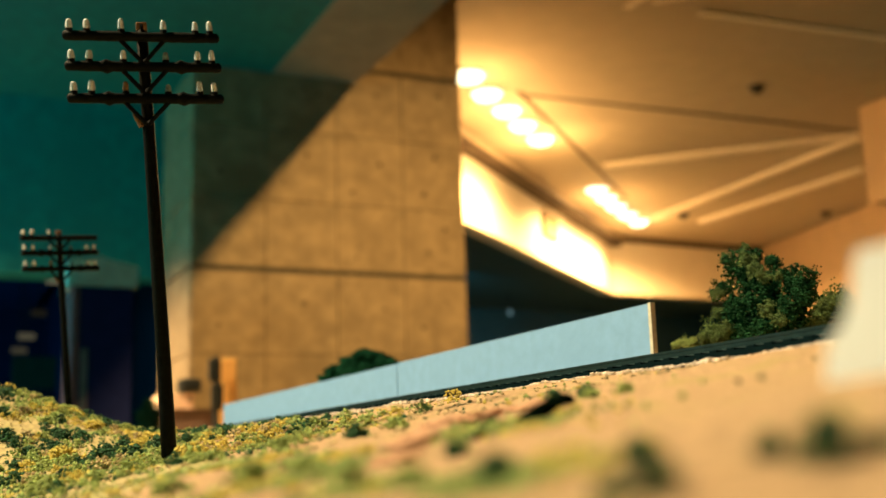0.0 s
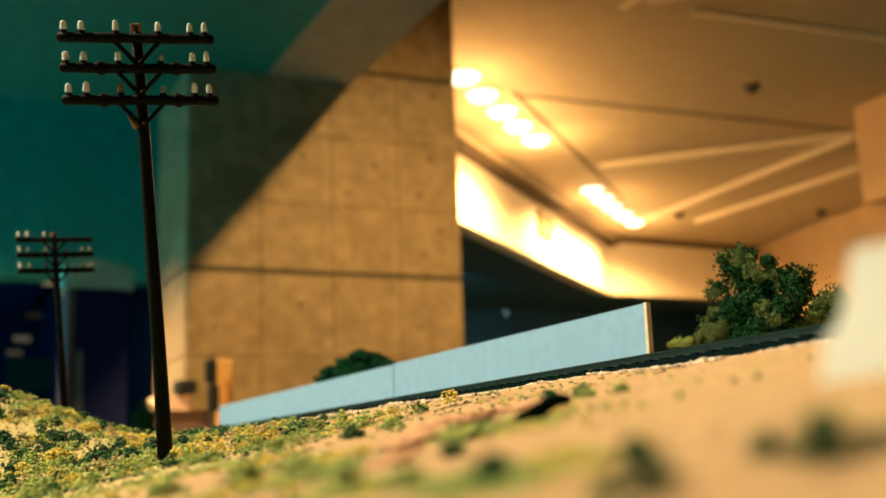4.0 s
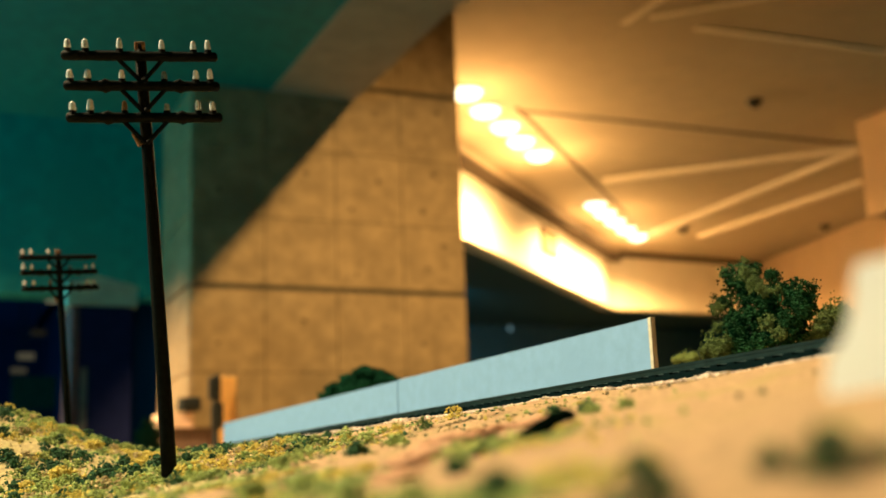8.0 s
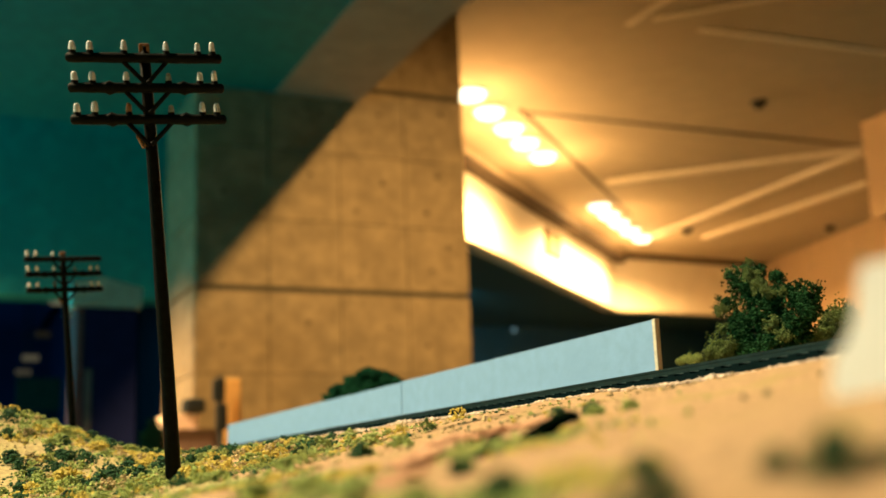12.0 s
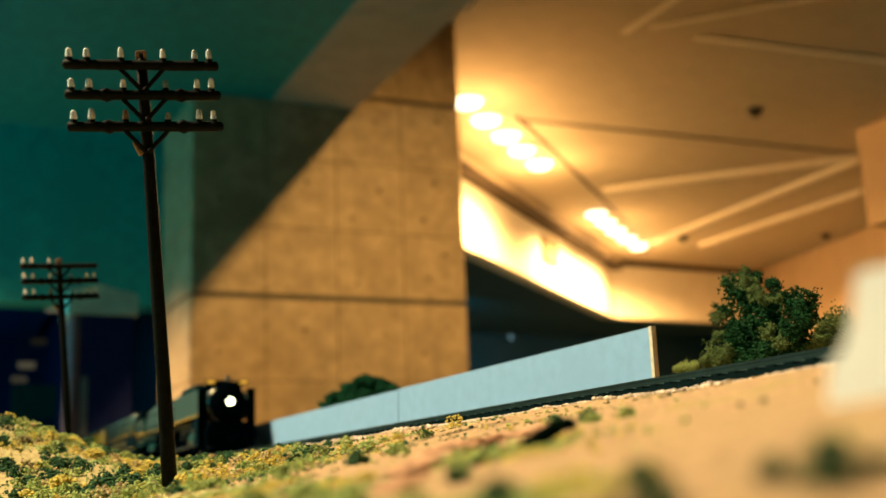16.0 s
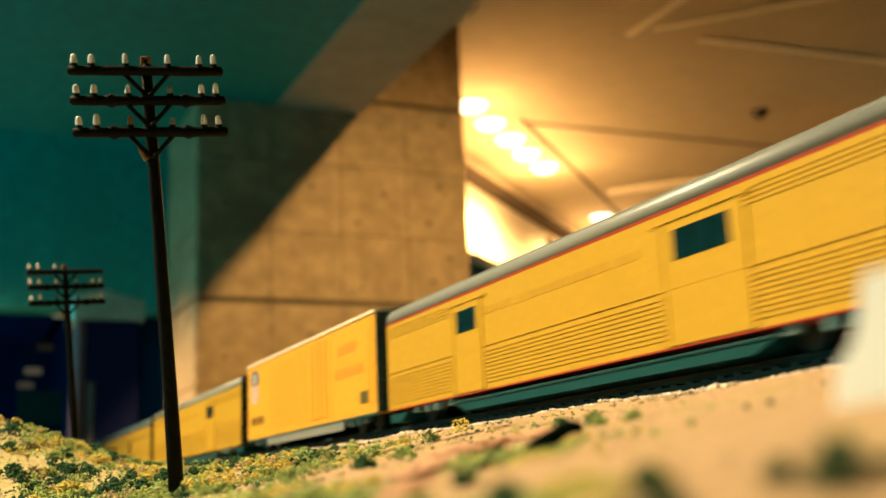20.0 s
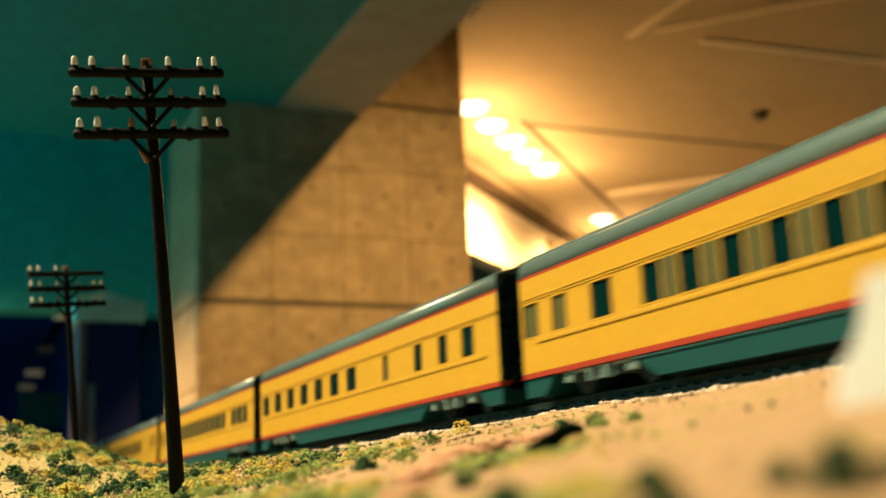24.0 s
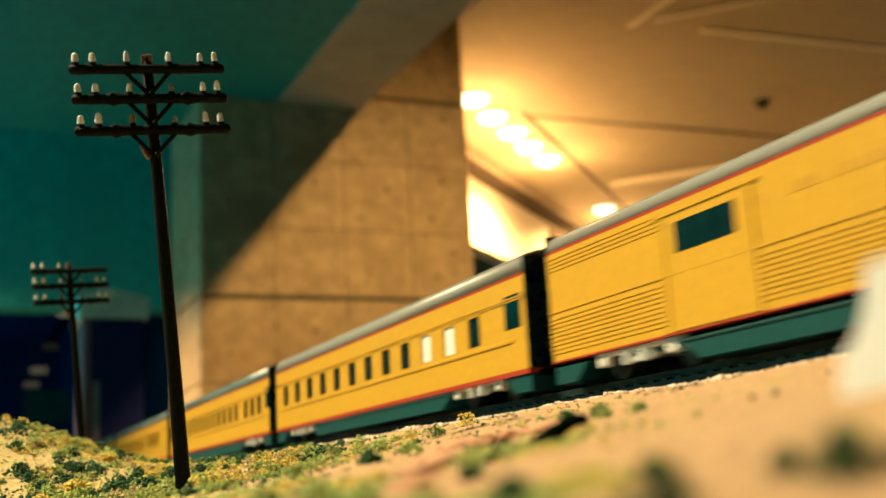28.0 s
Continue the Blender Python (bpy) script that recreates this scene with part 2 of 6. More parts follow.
def tube(bm, a, b, r0, r1=None, n=12):
    """A tapered cylinder from a to b."""
    a, b = Vector(a), Vector(b)
    r1 = r0 if r1 is None else r1
    d = (b - a)
    q = d.to_track_quat("Z", "Y")
    A, B = [], []
    for i in range(n):
        u = Vector((math.cos(2 * math.pi * i / n), math.sin(2 * math.pi * i / n), 0))
        A.append(bm.verts.new(a + q @ (u * r0)))
        B.append(bm.verts.new(b + q @ (u * r1)))
    for i in range(n):
        bm.faces.new((A[i], A[(i + 1) % n], B[(i + 1) % n], B[i]))
    bm.faces.new(A[::-1])
    bm.faces.new(B)


def mesh_of(bm, material, smooth=False):
    bmesh.ops.recalc_face_normals(bm, faces=bm.faces)
    me = bpy.data.meshes.new("mesh")
    bm.to_mesh(me)
    bm.free()
    for m in (material if isinstance(material, (list, tuple)) else [material]):
        me.materials.append(m)
    if smooth:
        for p in me.polygons:
            p.use_smooth = True
    return me


def part(name, bm, material, parent=None, label="", at=None, smooth=False):
    ob = new(name, mesh_of(bm, material, smooth))
    if parent is not None:
        ob.parent = parent
    if at is not None:
        ob.location = at
    if label:
        ob["label"] = label
    return ob


def empty(name, loc):
    ob = new(name)
    ob.location = loc
    ob.empty_display_size = 0.02
    return ob


def boxes(rows):
    bm = bmesh.new()
    for r in rows:
        box(bm, *r)
    return bm


def setting(name, rows, material, label, category):
    return tagged(part(name, boxes(rows), material), label, category, kind="structure")


# ---- the hall ----
Z = EYE
ZL, ZR = Z + 1.85, Z + 2.4          # low ceiling over the left bay, high ceiling of the hall
FLOOR = setting("floor", [(-4.2, 10.6, -3.2, 14.2, -0.1, 0.0)], M_FLOOR, "unseen floor of the exhibition hall, kept dark to cut bounce light", "floor")
setting("ceiling_low", [(-4.0, 1.41, -3.0, 5.64, ZL, ZL + 0.65)], M_TEAL, "low ceiling with the teal shade of its bay painted in", "ceiling")
setting("ceiling", [(1.835, 10.4, -3.0, 12.4, ZR, ZR + 0.1)], M_PLASTER, "warm lit plain painted ceiling with battens", "ceiling")
setting("beam", [(1.41, 1.835, -3.0, 4.896, ZL - 0.004, ZR + 0.1)], M_BEAM, "grey concrete downstand beam under the ceiling", "beam")
setting("wall_west", [(-4.2, -4.0, -3.2, 14.0, 0, ZR)], M_DARKWALL, "dark painted side wall of the hall", "wall")
setting("wall_south", [(-4.2, 10.6, -3.2, -3.0, 0, ZR + 0.1)], M_DARKWALL, "unseen wall behind the layout, painted dark to cut bounce light", "wall")
setting("wall_east", [(10.4, 10.6, -3.2, 12.6, 0, ZR + 0.1)], M_DARKWALL, "unseen wall of the hall, painted dark to cut bounce light", "wall")
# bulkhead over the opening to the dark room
setting("wall_north", [(-4.0, 1.04, 5.64, 5.84, Z + 0.95, ZL + 0.65)], M_TEAL, "bulkhead wall with painted teal shade over a dark opening", "wall")
setting("dark_room_wall", [(-4.0, 1.2, 13.8, 14.0, 0, ZR), (1.2, 1.36, 5.64, 13.8, 0, ZR)], M_NAVY, "walls of the room beyond, its darkness painted on as navy", "wall")
setting("dark_room_ceiling", [(-4.0, 1.04, 5.84, 13.8, ZL, ZL + 0.1)], M_NAVY, "ceiling of the room beyond, its darkness painted on as navy", "ceiling")

# pillar of panelled concrete
pillar = tagged(part("pillar", boxes([(1.05, 2.40, 4.912, 5.63, 0, ZR)]), M_JOINT), "broad pillar of panelled fair-faced concrete with tie holes",
                "pillar", kind="structure")
PX = [1.04, 1.38, 1.733, 2.08, 2.412]
PZ = [Z - 1.09, Z - 0.85, Z - 0.50, Z - 0.155, Z + 0.155, Z + 0.497, Z + 0.89, Z + 1.225, Z + 1.57, Z + 1.92, ZR]
for i in range(4):
    for j in range(len(PZ) - 1):
        g0 = 0.013 if PZ[j] in (Z + 0.89, Z + 1.92) else 0.002
        g1 = 0.013 if PZ[j + 1] in (Z + 0.89, Z + 1.92) else 0.002
        part("panel", boxes([(PX[i] + 0.002, PX[i + 1] - 0.002, 4.90, 4.914, PZ[j] + g0, PZ[j + 1] - g1)]), M_CONC, pillar)
for y0, y1 in ((4.916, 5.26), (5.266, 5.62)):
    for j in range(len(PZ) - 1):
        g0 = 0.012 if PZ[j] in (Z + 0.89,) else 0.004
        part("panel", boxes([(1.036, 1.051, y0, y1, PZ[j] + g0, PZ[j + 1] - 0.004)]), M_CONC, pillar)
        part("panel", boxes([(2.399, 2.412, y0, y1, PZ[j] + g0, PZ[j + 1] - 0.004)]), M_CONC, pillar)
rnd = random.Random(4)
for i in range(4):
    for j in range(3, len(PZ) - 1):
        for fx, fz in ((0.3, 0.28), (0.62, 0.7), (0.72, 0.62)):
            if rnd.random() < 0.62:
                continue
            bm = bmesh.new()
            cx = PX[i] + (PX[i + 1] - PX[i]) * (fx + rnd.uniform(-0.1, 0.1))
            cz = PZ[j] + (PZ[j + 1] - PZ[j]) * (fz + rnd.uniform(-0.1, 0.1))
            tube(bm, (cx, 4.902, cz), (cx, 4.8985, cz), rnd.uniform(0.007, 0.014), n=10)
            part("tie_hole", bm, M_HOLE, pillar)

# slanted white wall behind the pillar, over a deep dark recess
CW0, CW1 = Vector((2.2, 6.03)), Vector((6.84, 10.19))
ZC = Z + 1.757


def wall_between(name, a, b, z0, z1, thick, material, label):
    d = (Vector(b) - Vector(a)).normalized()
    nrm = Vector((-d.y, d.x)) * thick
    bm = bmesh.new()
    prism(bm, [(a[0], a[1]), (b[0], b[1]), (b[0] + nrm.x, b[1] + nrm.y), (a[0] + nrm.x, a[1] + nrm.y)], z0, z1, axis="z")
    return tagged(part(name, bm, material), label, "wall", kind="structure")


wall_between("wall_slanted", CW0, CW1, ZC, ZR, 0.15, M_WHITEWALL, "slanted white wall washed by ceiling spots")
wall_between("wall_far", CW1, (9.1, 10.25), ZC, ZR, 0.15, M_WHITEWALL, "far warm white wall over a dark recess")
wall_between("wall_right", (9.02, 10.25), (8.1, 6.3), 0, ZR, 0.15, M_RIGHTWALL, "plain warm painted wall")
wall_between("recess_wall", (0.9, 7.2), (5.4, 11.6), 0, ZC, 0.1, M_RECESS, "back wall of the recess, its shade painted on as dark blue")
wall_between("recess_wall_far", (5.4, 11.6), (9.6, 11.6), 0, ZC, 0.1, M_RECESS, "back wall of the recess, its shade painted on as dark blue")
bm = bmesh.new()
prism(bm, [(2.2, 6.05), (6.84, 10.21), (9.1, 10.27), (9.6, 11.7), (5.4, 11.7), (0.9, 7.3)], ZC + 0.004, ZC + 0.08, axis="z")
tagged(part("recess_ceiling", bm, M_RECESS), "soffit over the recess, its shade painted on as dark blue", "ceiling", kind="structure")

def strip(name, a, b, off, z0, z1, thick, material, label, category):
    a, b = Vector(a), Vector(b)
    d = (b - a).normalized()
    nrm = Vector((-d.y, d.x))
    p, q = a - nrm * off, b - nrm * off
    bm = bmesh.new()
    prism(bm, [(p.x, p.y), (q.x, q.y), (q.x - nrm.x * thick, q.y - nrm.y * thick), (p.x - nrm.x * thick, p.y - nrm.y * thick)], z0, z1, axis="z")
    return tagged(part(name, bm, material), label, category, kind="structure")


# shade at the head of the walls, painted as dark strips
strip("shadow_gap", CW0, CW1, 0.002, ZR - 0.115, ZR - 0.062, 0.125, M_SHADOWGAP, "dark strip painted as a shadow gap along the slanted wall", "trim")
strip("cornice_cove", CW0, CW1, 0.002, ZR - 0.061, ZR - 0.002, 0.115, M_PLASTER, "plain cove over the dark shadow-gap strip", "trim")
strip("shadow_gap_far", CW1 + Vector((0.05, -0.05)), (9.0, 10.25), 0.002, ZR - 0.06, ZR - 0.002, 0.04, M_SHADOWGAP, "dark strip painted as a shadow gap along the far wall", "trim")
d45 = (CW1 - CW0).normalized()
c45 = Vector((4.98, 8.523))
strip("wall_vent", c45, c45 + d45 * 0.42, 0.002, Z + 1.98, Z + 2.22, 0.03, M_VENT, "small flush vent panel on the slanted wall", "vent")

# battens on the high ceiling
def batten(a, b, w, name="ceiling_batten", mt=None, drop=0.010):
    d = (Vector(b) - Vector(a)).normalized()
    nrm = Vector((-d.y, d.x)) * w / 2
    bm = bmesh.new()
    prism(bm, [(a[0] + nrm.x, a[1] + nrm.y), (b[0] + nrm.x, b[1] + nrm.y), (b[0] - nrm.x, b[1] - nrm.y), (a[0] - nrm.x, a[1] - nrm.y)], ZR - drop, ZR - 0.002, axis="z")
    return tagged(part(name, bm, mt or M_STRIP), "thin pale batten fixed under the ceiling", "batten", kind="structure")


for a, b, w in (((5.03, 7.52), (6.44, 6.09), 0.06), ((6.69, 9.17), (6.50, 6.15), 0.07), ((7.27, 9.13), (7.28, 6.87), 0.07),
                ((3.76, 4.61), (5.6, 4.48), 0.05), ((3.345, 4.70), (3.36, 3.6), 0.05), ((3.434, 4.58), (4.5, 3.5), 0.05)):
    batten(a, b, w, drop=0.040 if a[1] > 5 else 0.008)
# dark strips that paint the shadow gaps of the ceiling boards
for a, b in (((3.534, 6.179), (6.383, 6.067)), ((3.45, 6.13), (5.95, 8.54))):
    batten(a, b, 0.035, "ceiling_joint", M_SHADOWGAP, 0.005)
bm = boxes([(5.95, 8.0, 3.4, 5.61, Z + 1.69, ZR - 0.002)])
tagged(part("ceiling_bulkhead", bm, M_RIGHTWALL), "boxed-in duct hanging under the ceiling", "duct", kind="structure")


def ceiling_detector(x, y):
    ob = empty("smoke_detector", (x, y, ZR - 0.002))
    bm = bmesh.new()
    tube(bm, (0, 0, 0), (0, 0, -0.02), 0.055, 0.05, 20)
    part("base", bm, M_BLACK, ob)
    bm = bmesh.new()
    tube(bm, (0, 0, -0.021), (0, 0, -0.05), 0.04, 0.025, 20)
    part("sensor", bm, M_BLACK, ob)
    return tagged(ob, "small dark smoke detector on the ceiling", "detector", "ceiling detectors")


for x, y in ((4.92, 5.49), (6.89, 8.92), (8.3, 8.4)):
    ceiling_detector(x, y)


def downlight(x, y):
    ob = empty("downlight", (x, y, ZR - 0.003))
    bm = bmesh.new()
    n = 24
    ro, ri = 0.115, 0.100
    ring = [[bm.verts.new((r * math.cos(2 * math.pi * i / n), r * math.sin(2 * math.pi * i / n), z)) for i in range(n)] for r, z in
            ((ro, 0), (ro, -0.012), (ri, -0.012), (ri, 0))]
    for k in range(4):
        for i in range(n):
            bm.faces.new((ring[k][i], ring[k][(i + 1) % n], ring[(k + 1) % 4][(i + 1) % n], ring[(k + 1) % 4][i]))
    part("trim_ring", bm, M_WHITE, ob)
    bm = bmesh.new()
    for k, (z0, z1, a, b) in enumerate(((-0.002, -0.020, 0.098, 0.096), (-0.020, -0.045, 0.096, 0.080), (-0.045, -0.060, 0.080, 0.040))):
        tube(bm, (0, 0, z0), (0, 0, z1), a, b, 24)
    part("lens", bm, M_LAMP, ob, "glowing warm lens")
    return tagged(ob, "lit round recessed ceiling downlight", "downlight", "row of ceiling downlights")


LIGHTS = [(2.99, 5.94), (3.265, 6.22), (3.555, 6.486), (3.826, 6.751), (4.129, 7.02), (5.428, 8.27), (5.70, 8.53), (5.99, 8.80), (6.30, 9.07), (6.62, 9.33)]
for x, y in LIGHTS:
    downlight(x, y)
for k, (x, y) in enumerate(LIGHTS):
    lamp("downlight_beam", "SPOT", (x, y, ZR - 0.09), (x, y, 0), 280, WARM, 0.06, cone=164, blend=0.5)
    if k in (0, 2, 4, 6, 9):
        lamp("downlight_glow", "POINT", (x, y, ZR - 0.30), (x, y, 0), {0: 22, 2: 22, 4: 32}.get(k, 15), WARM, 0.08)

# small fixture close to the pillar head
fx = empty("ceiling_speaker", (2.225, 4.50, ZR - 0.003))
part("bracket", boxes([(-0.03, 0.03, -0.03, 0.03, -0.05, 0)]), M_BLACK, fx)
bm = bmesh.new()
box(bm, -0.085, 0.085, -0.06, 0.06, -0.10, -0.051, 0.012)
part("housing", bm, M_BLACK, fx)
tagged(fx, "small black fixture bracketed to the ceiling", "speaker")
fx = empty("ceiling_camera", (2.145, 4.64, ZR - 0.003))
part("stem", boxes([(-0.012, 0.012, -0.012, 0.012, -0.045, 0)]), M_BLACK, fx)
bm = bmesh.new()
tube(bm, (-0.055, 0.0, -0.075), (0.06, 0.0, -0.062), 0.032, 0.026, 14)
part("body", bm, M_BLACK, fx)
tagged(fx, "small dark tube-shaped fixture on a short ceiling stem", "ceiling fixture")

# ---- the layout ----
TX, RAIL = 0.1755, Z + 0.0250      # centre line of the track, top of the rail


def smooth(u):
    u = min(1.0, max(0.0, u))
    return u * u * (3 - 2 * u)


def bump_at(x, y, cx, cy, sx, sy, a):
    return a * math.exp(-((x - cx) / sx) ** 2 / 2 - ((y - cy) / sy) ** 2 / 2)


def land(x, y):
    """Height of the modelled ground over the floor."""
    s = smooth((y - 0.1) / 0.5)
    h = max(-0.0065, min(-0.0082 + 0.185 * x, x * (0.122 + 0.014 * s), 0.0187 - 0.0009 * (1 - smooth((y - 0.15) / 0.25))))
    if x > 0.150:
        h -= 0.004 * smooth((x - 0.20) / 0.05)
    h += bump_at(x, y, 0.002, 0.47, 0.041, 0.070, 0.042) + bump_at(x, y, 0.063, 0.058, 0.012, 0.012, 0.0034)
    h -= bump_at(x, y, 0.0, 0.0, 0.030, 0.030, 0.004)
    f = 1.0 if x < 0.145 else max(0.0, 1 - (x - 0.145) / 0.01)
    n = noise.noise(Vector((x * 28, y * 28, 1.3))) * 0.0011 * min(1, y / 0.2) + noise.noise(Vector((x * 95, y * 95, 7.7))) * 0.0007 + noise.noise(Vector((x * 300, y * 300, 3.1))) * 0.0004
    return Z + h + n * (0.35 + 0.65 * f) * (1 if x < 0.165 else 0.3)


def grid(xs, ys):
    nx, ny = len(xs), len(ys)
    vs = [(x, y, land(x, y)) for y in ys for x in xs]
    fs = [(j * nx + i, j * nx + i + 1, (j + 1) * nx + i + 1, (j + 1) * nx + i) for j in range(ny - 1) for i in range(nx - 1)]
    return vs, fs


def steps(*runs):
    out = []
    for a, b, d in runs:
        n = max(1, round((b - a) / d))
        out += [a + (b - a) * i / n for i in range(n)]
    return out + [runs[-1][1]]


vs, fs = grid(steps((-0.5, -0.12, 0.02), (-0.12, 0.18, 0.0025), (0.18, 0.42, 0.01), (0.42, 0.7, 0.04)),
              steps((-0.4, 0.03, 0.02), (0.03, 0.72, 0.0028), (0.72, 1.3, 0.012), (1.3, 13.4, 0.3)))
me = bpy.data.meshes.new("mesh")
me.from_pydata(vs, [], fs)
me.materials.append(M_GROUND)
me.materials.append(M_TURFBASE)
for p in me.polygons:
    p.use_smooth = True
    c = p.center
    edge = 0.012 * noise.noise(c * 60) + 0.008 * noise.noise(c * 170)
    p.material_index = 1 if c.y > 0.17 + edge * 2 and c.x < 0.045 + 0.17 * (c.y - 0.17) + edge else 0
tagged(new("ground", me), "tan modelled ground with turf and scatter on the railway layout", "ground", kind="structure")
table = empty("layout_table", (0.1, 5.0, 0))
part("top", boxes([(-0.6, 0.62, -5.42, 8.45, Z - 0.075, Z - 0.045)]), M_WOOD, table)
part("fascia", boxes([(-0.62, -0.6, -5.42, 8.45, Z - 0.12, Z - 0.02)]), M_WOOD, table)
part("fascia", boxes([(0.62, 0.64, -5.42, 8.45, Z - 0.12, Z - 0.02)]), M_WOOD, table)
for yy in (-5.3, -2.5, 0.3, 3.1, 5.9, 8.3):
    for xx in (-0.55, 0.51):
        part("leg", boxes([(xx, xx + 0.06, yy, yy + 0.06, 0, Z - 0.076)]), M_WOOD, table)
tagged(table, "long plywood table carrying the model railway", "table")

# ---- track ----
TRACK0, TRACK1 = -0.5, 13.3
track = empty("track", (TX, 0, RAIL))
for sgn in (-1, 1):
    bm = bmesh.new()
    c = sgn * 0.00875
    prism(bm, [(c - .0012, -.0025), (c + .0012, -.0025), (c + .0012, -.0021), (c + .0004, -.0017), (c + .0004, -.0008), (c + .0005, -.0005), (c + .0005, 0),
               (c - .0005, 0), (c - .0005, -.0005), (c - .0004, -.0008), (c - .0004, -.0017), (c - .0012, -.0021)], TRACK0, TRACK1)
    part("rail", bm, M_RAIL, track, "worn nickel rail")
part("roadbed", boxes([(-.0160, .0160, TRACK0, TRACK1, -.0110, -.0031)]), M_TIE, track, "dark roadbed between the ties")
tie_me = mesh_of(boxes([(-.0155, .0155, -.0013, .0013, -.0046, -.00255)]), M_TIE)
yy = 0.02
k = 0
while yy < 1.75 and k < 290:
    o = new("tie", tie_me)
    o.parent, o.location = track, (rnd.uniform(-.0003, .0003), yy, 0)
    yy += 0.0060
    k += 1
far = bmesh.new()
while yy < TRACK1:
    box(far, -.0155, .0155, yy - .0013, yy + .0013, -.0046, -.00255)
    yy += 0.012
tagged(part("far_ties", far, M_TIE, track), kind="stuff")
tagged(track, "straight model railway track with dark ties on ballast", "railway track", kind="structure")

ICO = [(0, 0, 1)] + [(0.894 * math.cos(a), 0.894 * math.sin(a), 0.447) for a in [i * 2 * math.pi / 5 for i in range(5)]] + \
      [(0.894 * math.cos(a), 0.894 * math.sin(a), -0.447) for a in [(i + 0.5) * 2 * math.pi / 5 for i in range(5)]] + [(0, 0, -1)]
ICOF = [(0, 1 + i, 1 + (i + 1) % 5) for i in range(5)] + [(1 + i, 6 + i, 1 + (i + 1) % 5) for i in range(5)] + \
       [(1 + (i + 1) % 5, 6 + i, 6 + (i + 1) % 5) for i in range(5)] + [(11, 6 + (i + 1) % 5, 6 + i) for i in range(5)]


OCT = [(1, 0, 0.2), (0.1, 1, -0.2), (-1, 0.1, 0.1), (0, -1, 0), (0.1, 0.1, 1), (0, 0, -1)]
OCTF = [(0, 1, 4), (1, 2, 4), (2, 3, 4), (3, 0, 4), (1, 0, 5), (2, 1, 5), (3, 2, 5), (0, 3, 5)]


class Crumbs:
    """Many small uneven lumps gathered into one mesh."""

    def __init__(self):
        self.v, self.f = [], []

    def lump(self, x, y, z, r, rg, squash=1.0, rough=0.35):
        k = len(self.v)
        a = rg.uniform(0, 6.28)
        ca, sa = math.cos(a), math.sin(a)
        for p in ICO:
            q = r * (1 + rg.uniform(-rough, rough))
            px, py = p[0] * q, p[1] * q
            self.v.append((x + px * ca - py * sa, y + px * sa + py * ca, z + p[2] * q * squash))
        self.f += [(a0 + k, b0 + k, c0 + k) for a0, b0, c0 in ICOF]

    def chip(self, x, y, z, r, rg):
        """A jagged flake of eight faces."""
        k = len(self.v)
        for p in OCT:
            self.v.append((x + p[0] * r * rg.uniform(0.5, 1.5), y + p[1] * r * rg.uniform(0.5, 1.5), z + p[2] * r * rg.uniform(0.5, 1.4)))
        self.f += [(a0 + k, b0 + k, c0 + k) for a0, b0, c0 in OCTF]

    def done(self, name, material, label, category, parent=None):
        m = bpy.data.meshes.new("mesh")
        m.from_pydata(self.v, [], self.f)
        m.materials.append(material)
        o = new(name, m)
        if parent is not None:
            o.parent = parent
            return o
        return tagged(o, label, category, kind="stuff")


rg = random.Random(11)
# ballast shoulders
cr = Crumbs()
for i in range(26000):
    y = 0.03 + 1.3 * rg.random() ** 1.5
    side = rg.random()
    x = TX - rg.uniform(0.0150, 0.0335) if side < 0.75 else TX + rg.uniform(0.015, 0.028)
    d = abs(x - TX) - 0.015
    z = RAIL - 0.0044 - 0.0008 * (1 - smooth((y - 0.15) / 0.25)) - d * 0.18
    cr.lump(x, y, max(z, land(x, y)) + 0.0002, rg.uniform(0.0004, 0.00075), rg, 0.8)
cr.done("ballast", M_BALLAST, "pale crushed stone ballast along the track", "ballast")

# turf and bushes
kinds = {"dark": (Crumbs(), M_DGREEN, "dark green foam bushes on the ground"), "light": (Crumbs(), M_LGREEN, "light green turf clumps on the ground"),
         "yellow": (Crumbs(), M_YGREEN, "yellow turf clumps on the ground"), "tan": (Crumbs(), M_TAN, "tan scatter crumbs on the ground")}


def clump(kind, x, y, r, n, tall=1.0):
    c = kinds[kind][0]
    z = land(x, y)
    for _ in range(n):
        u = rg.random() ** 1.2
        a, q = rg.uniform(0, 6.28), r * rg.random() ** 0.45 * math.sqrt(1.08 - u * u) * rg.uniform(0.55, 1.5)
        s = min(0.0007, r * rg.uniform(0.11, 0.24))
        c.chip(x + q * math.cos(a), y + q * math.sin(a), z + r * 1.15 * tall * u, s, rg)


def hue_at(x, y):
    return noise.noise(Vector((x * 38, y * 38, 9.1))) + 0.5 * noise.noise(Vector((x * 120, y * 120, 2.4)))


# fuzzy fine turf, dense on the hill and thin on the slope before the track
for i in range(60000):
    y = 0.10 + 0.58 * rg.random()
    x = rg.uniform(-0.11, 0.132)
    left = 1 - smooth((x - 0.050 - 0.05 * smooth((y - 0.2) / 0.2)) / 0.05)
    dens = (0.06 + 0.94 * smooth((y - 0.15) / 0.12)) * (0.16 + 0.84 * left)
    w = noise.noise(Vector((x * 26, y * 26, 5.5)))
    if rg.random() > dens * (0.72 + 1.1 * w):
        continue
    hue = hue_at(x, y) + rg.uniform(-0.22, 0.22)
    kind = "dark" if hue > 0.27 else "yellow" if hue < -0.24 else "tan" if hue < -0.15 else "light"
    kinds[kind][0].chip(x, y, land(x, y) + 0.0002, rg.uniform(0.0003, 0.0007), rg)
    if y > 0.19 and rg.random() < 0.075 * (0.3 + 0.7 * left):
        clump(kind, x, y, rg.uniform(0.0012, 0.0032) * (1.0 if kind == "dark" else 0.85), 46)
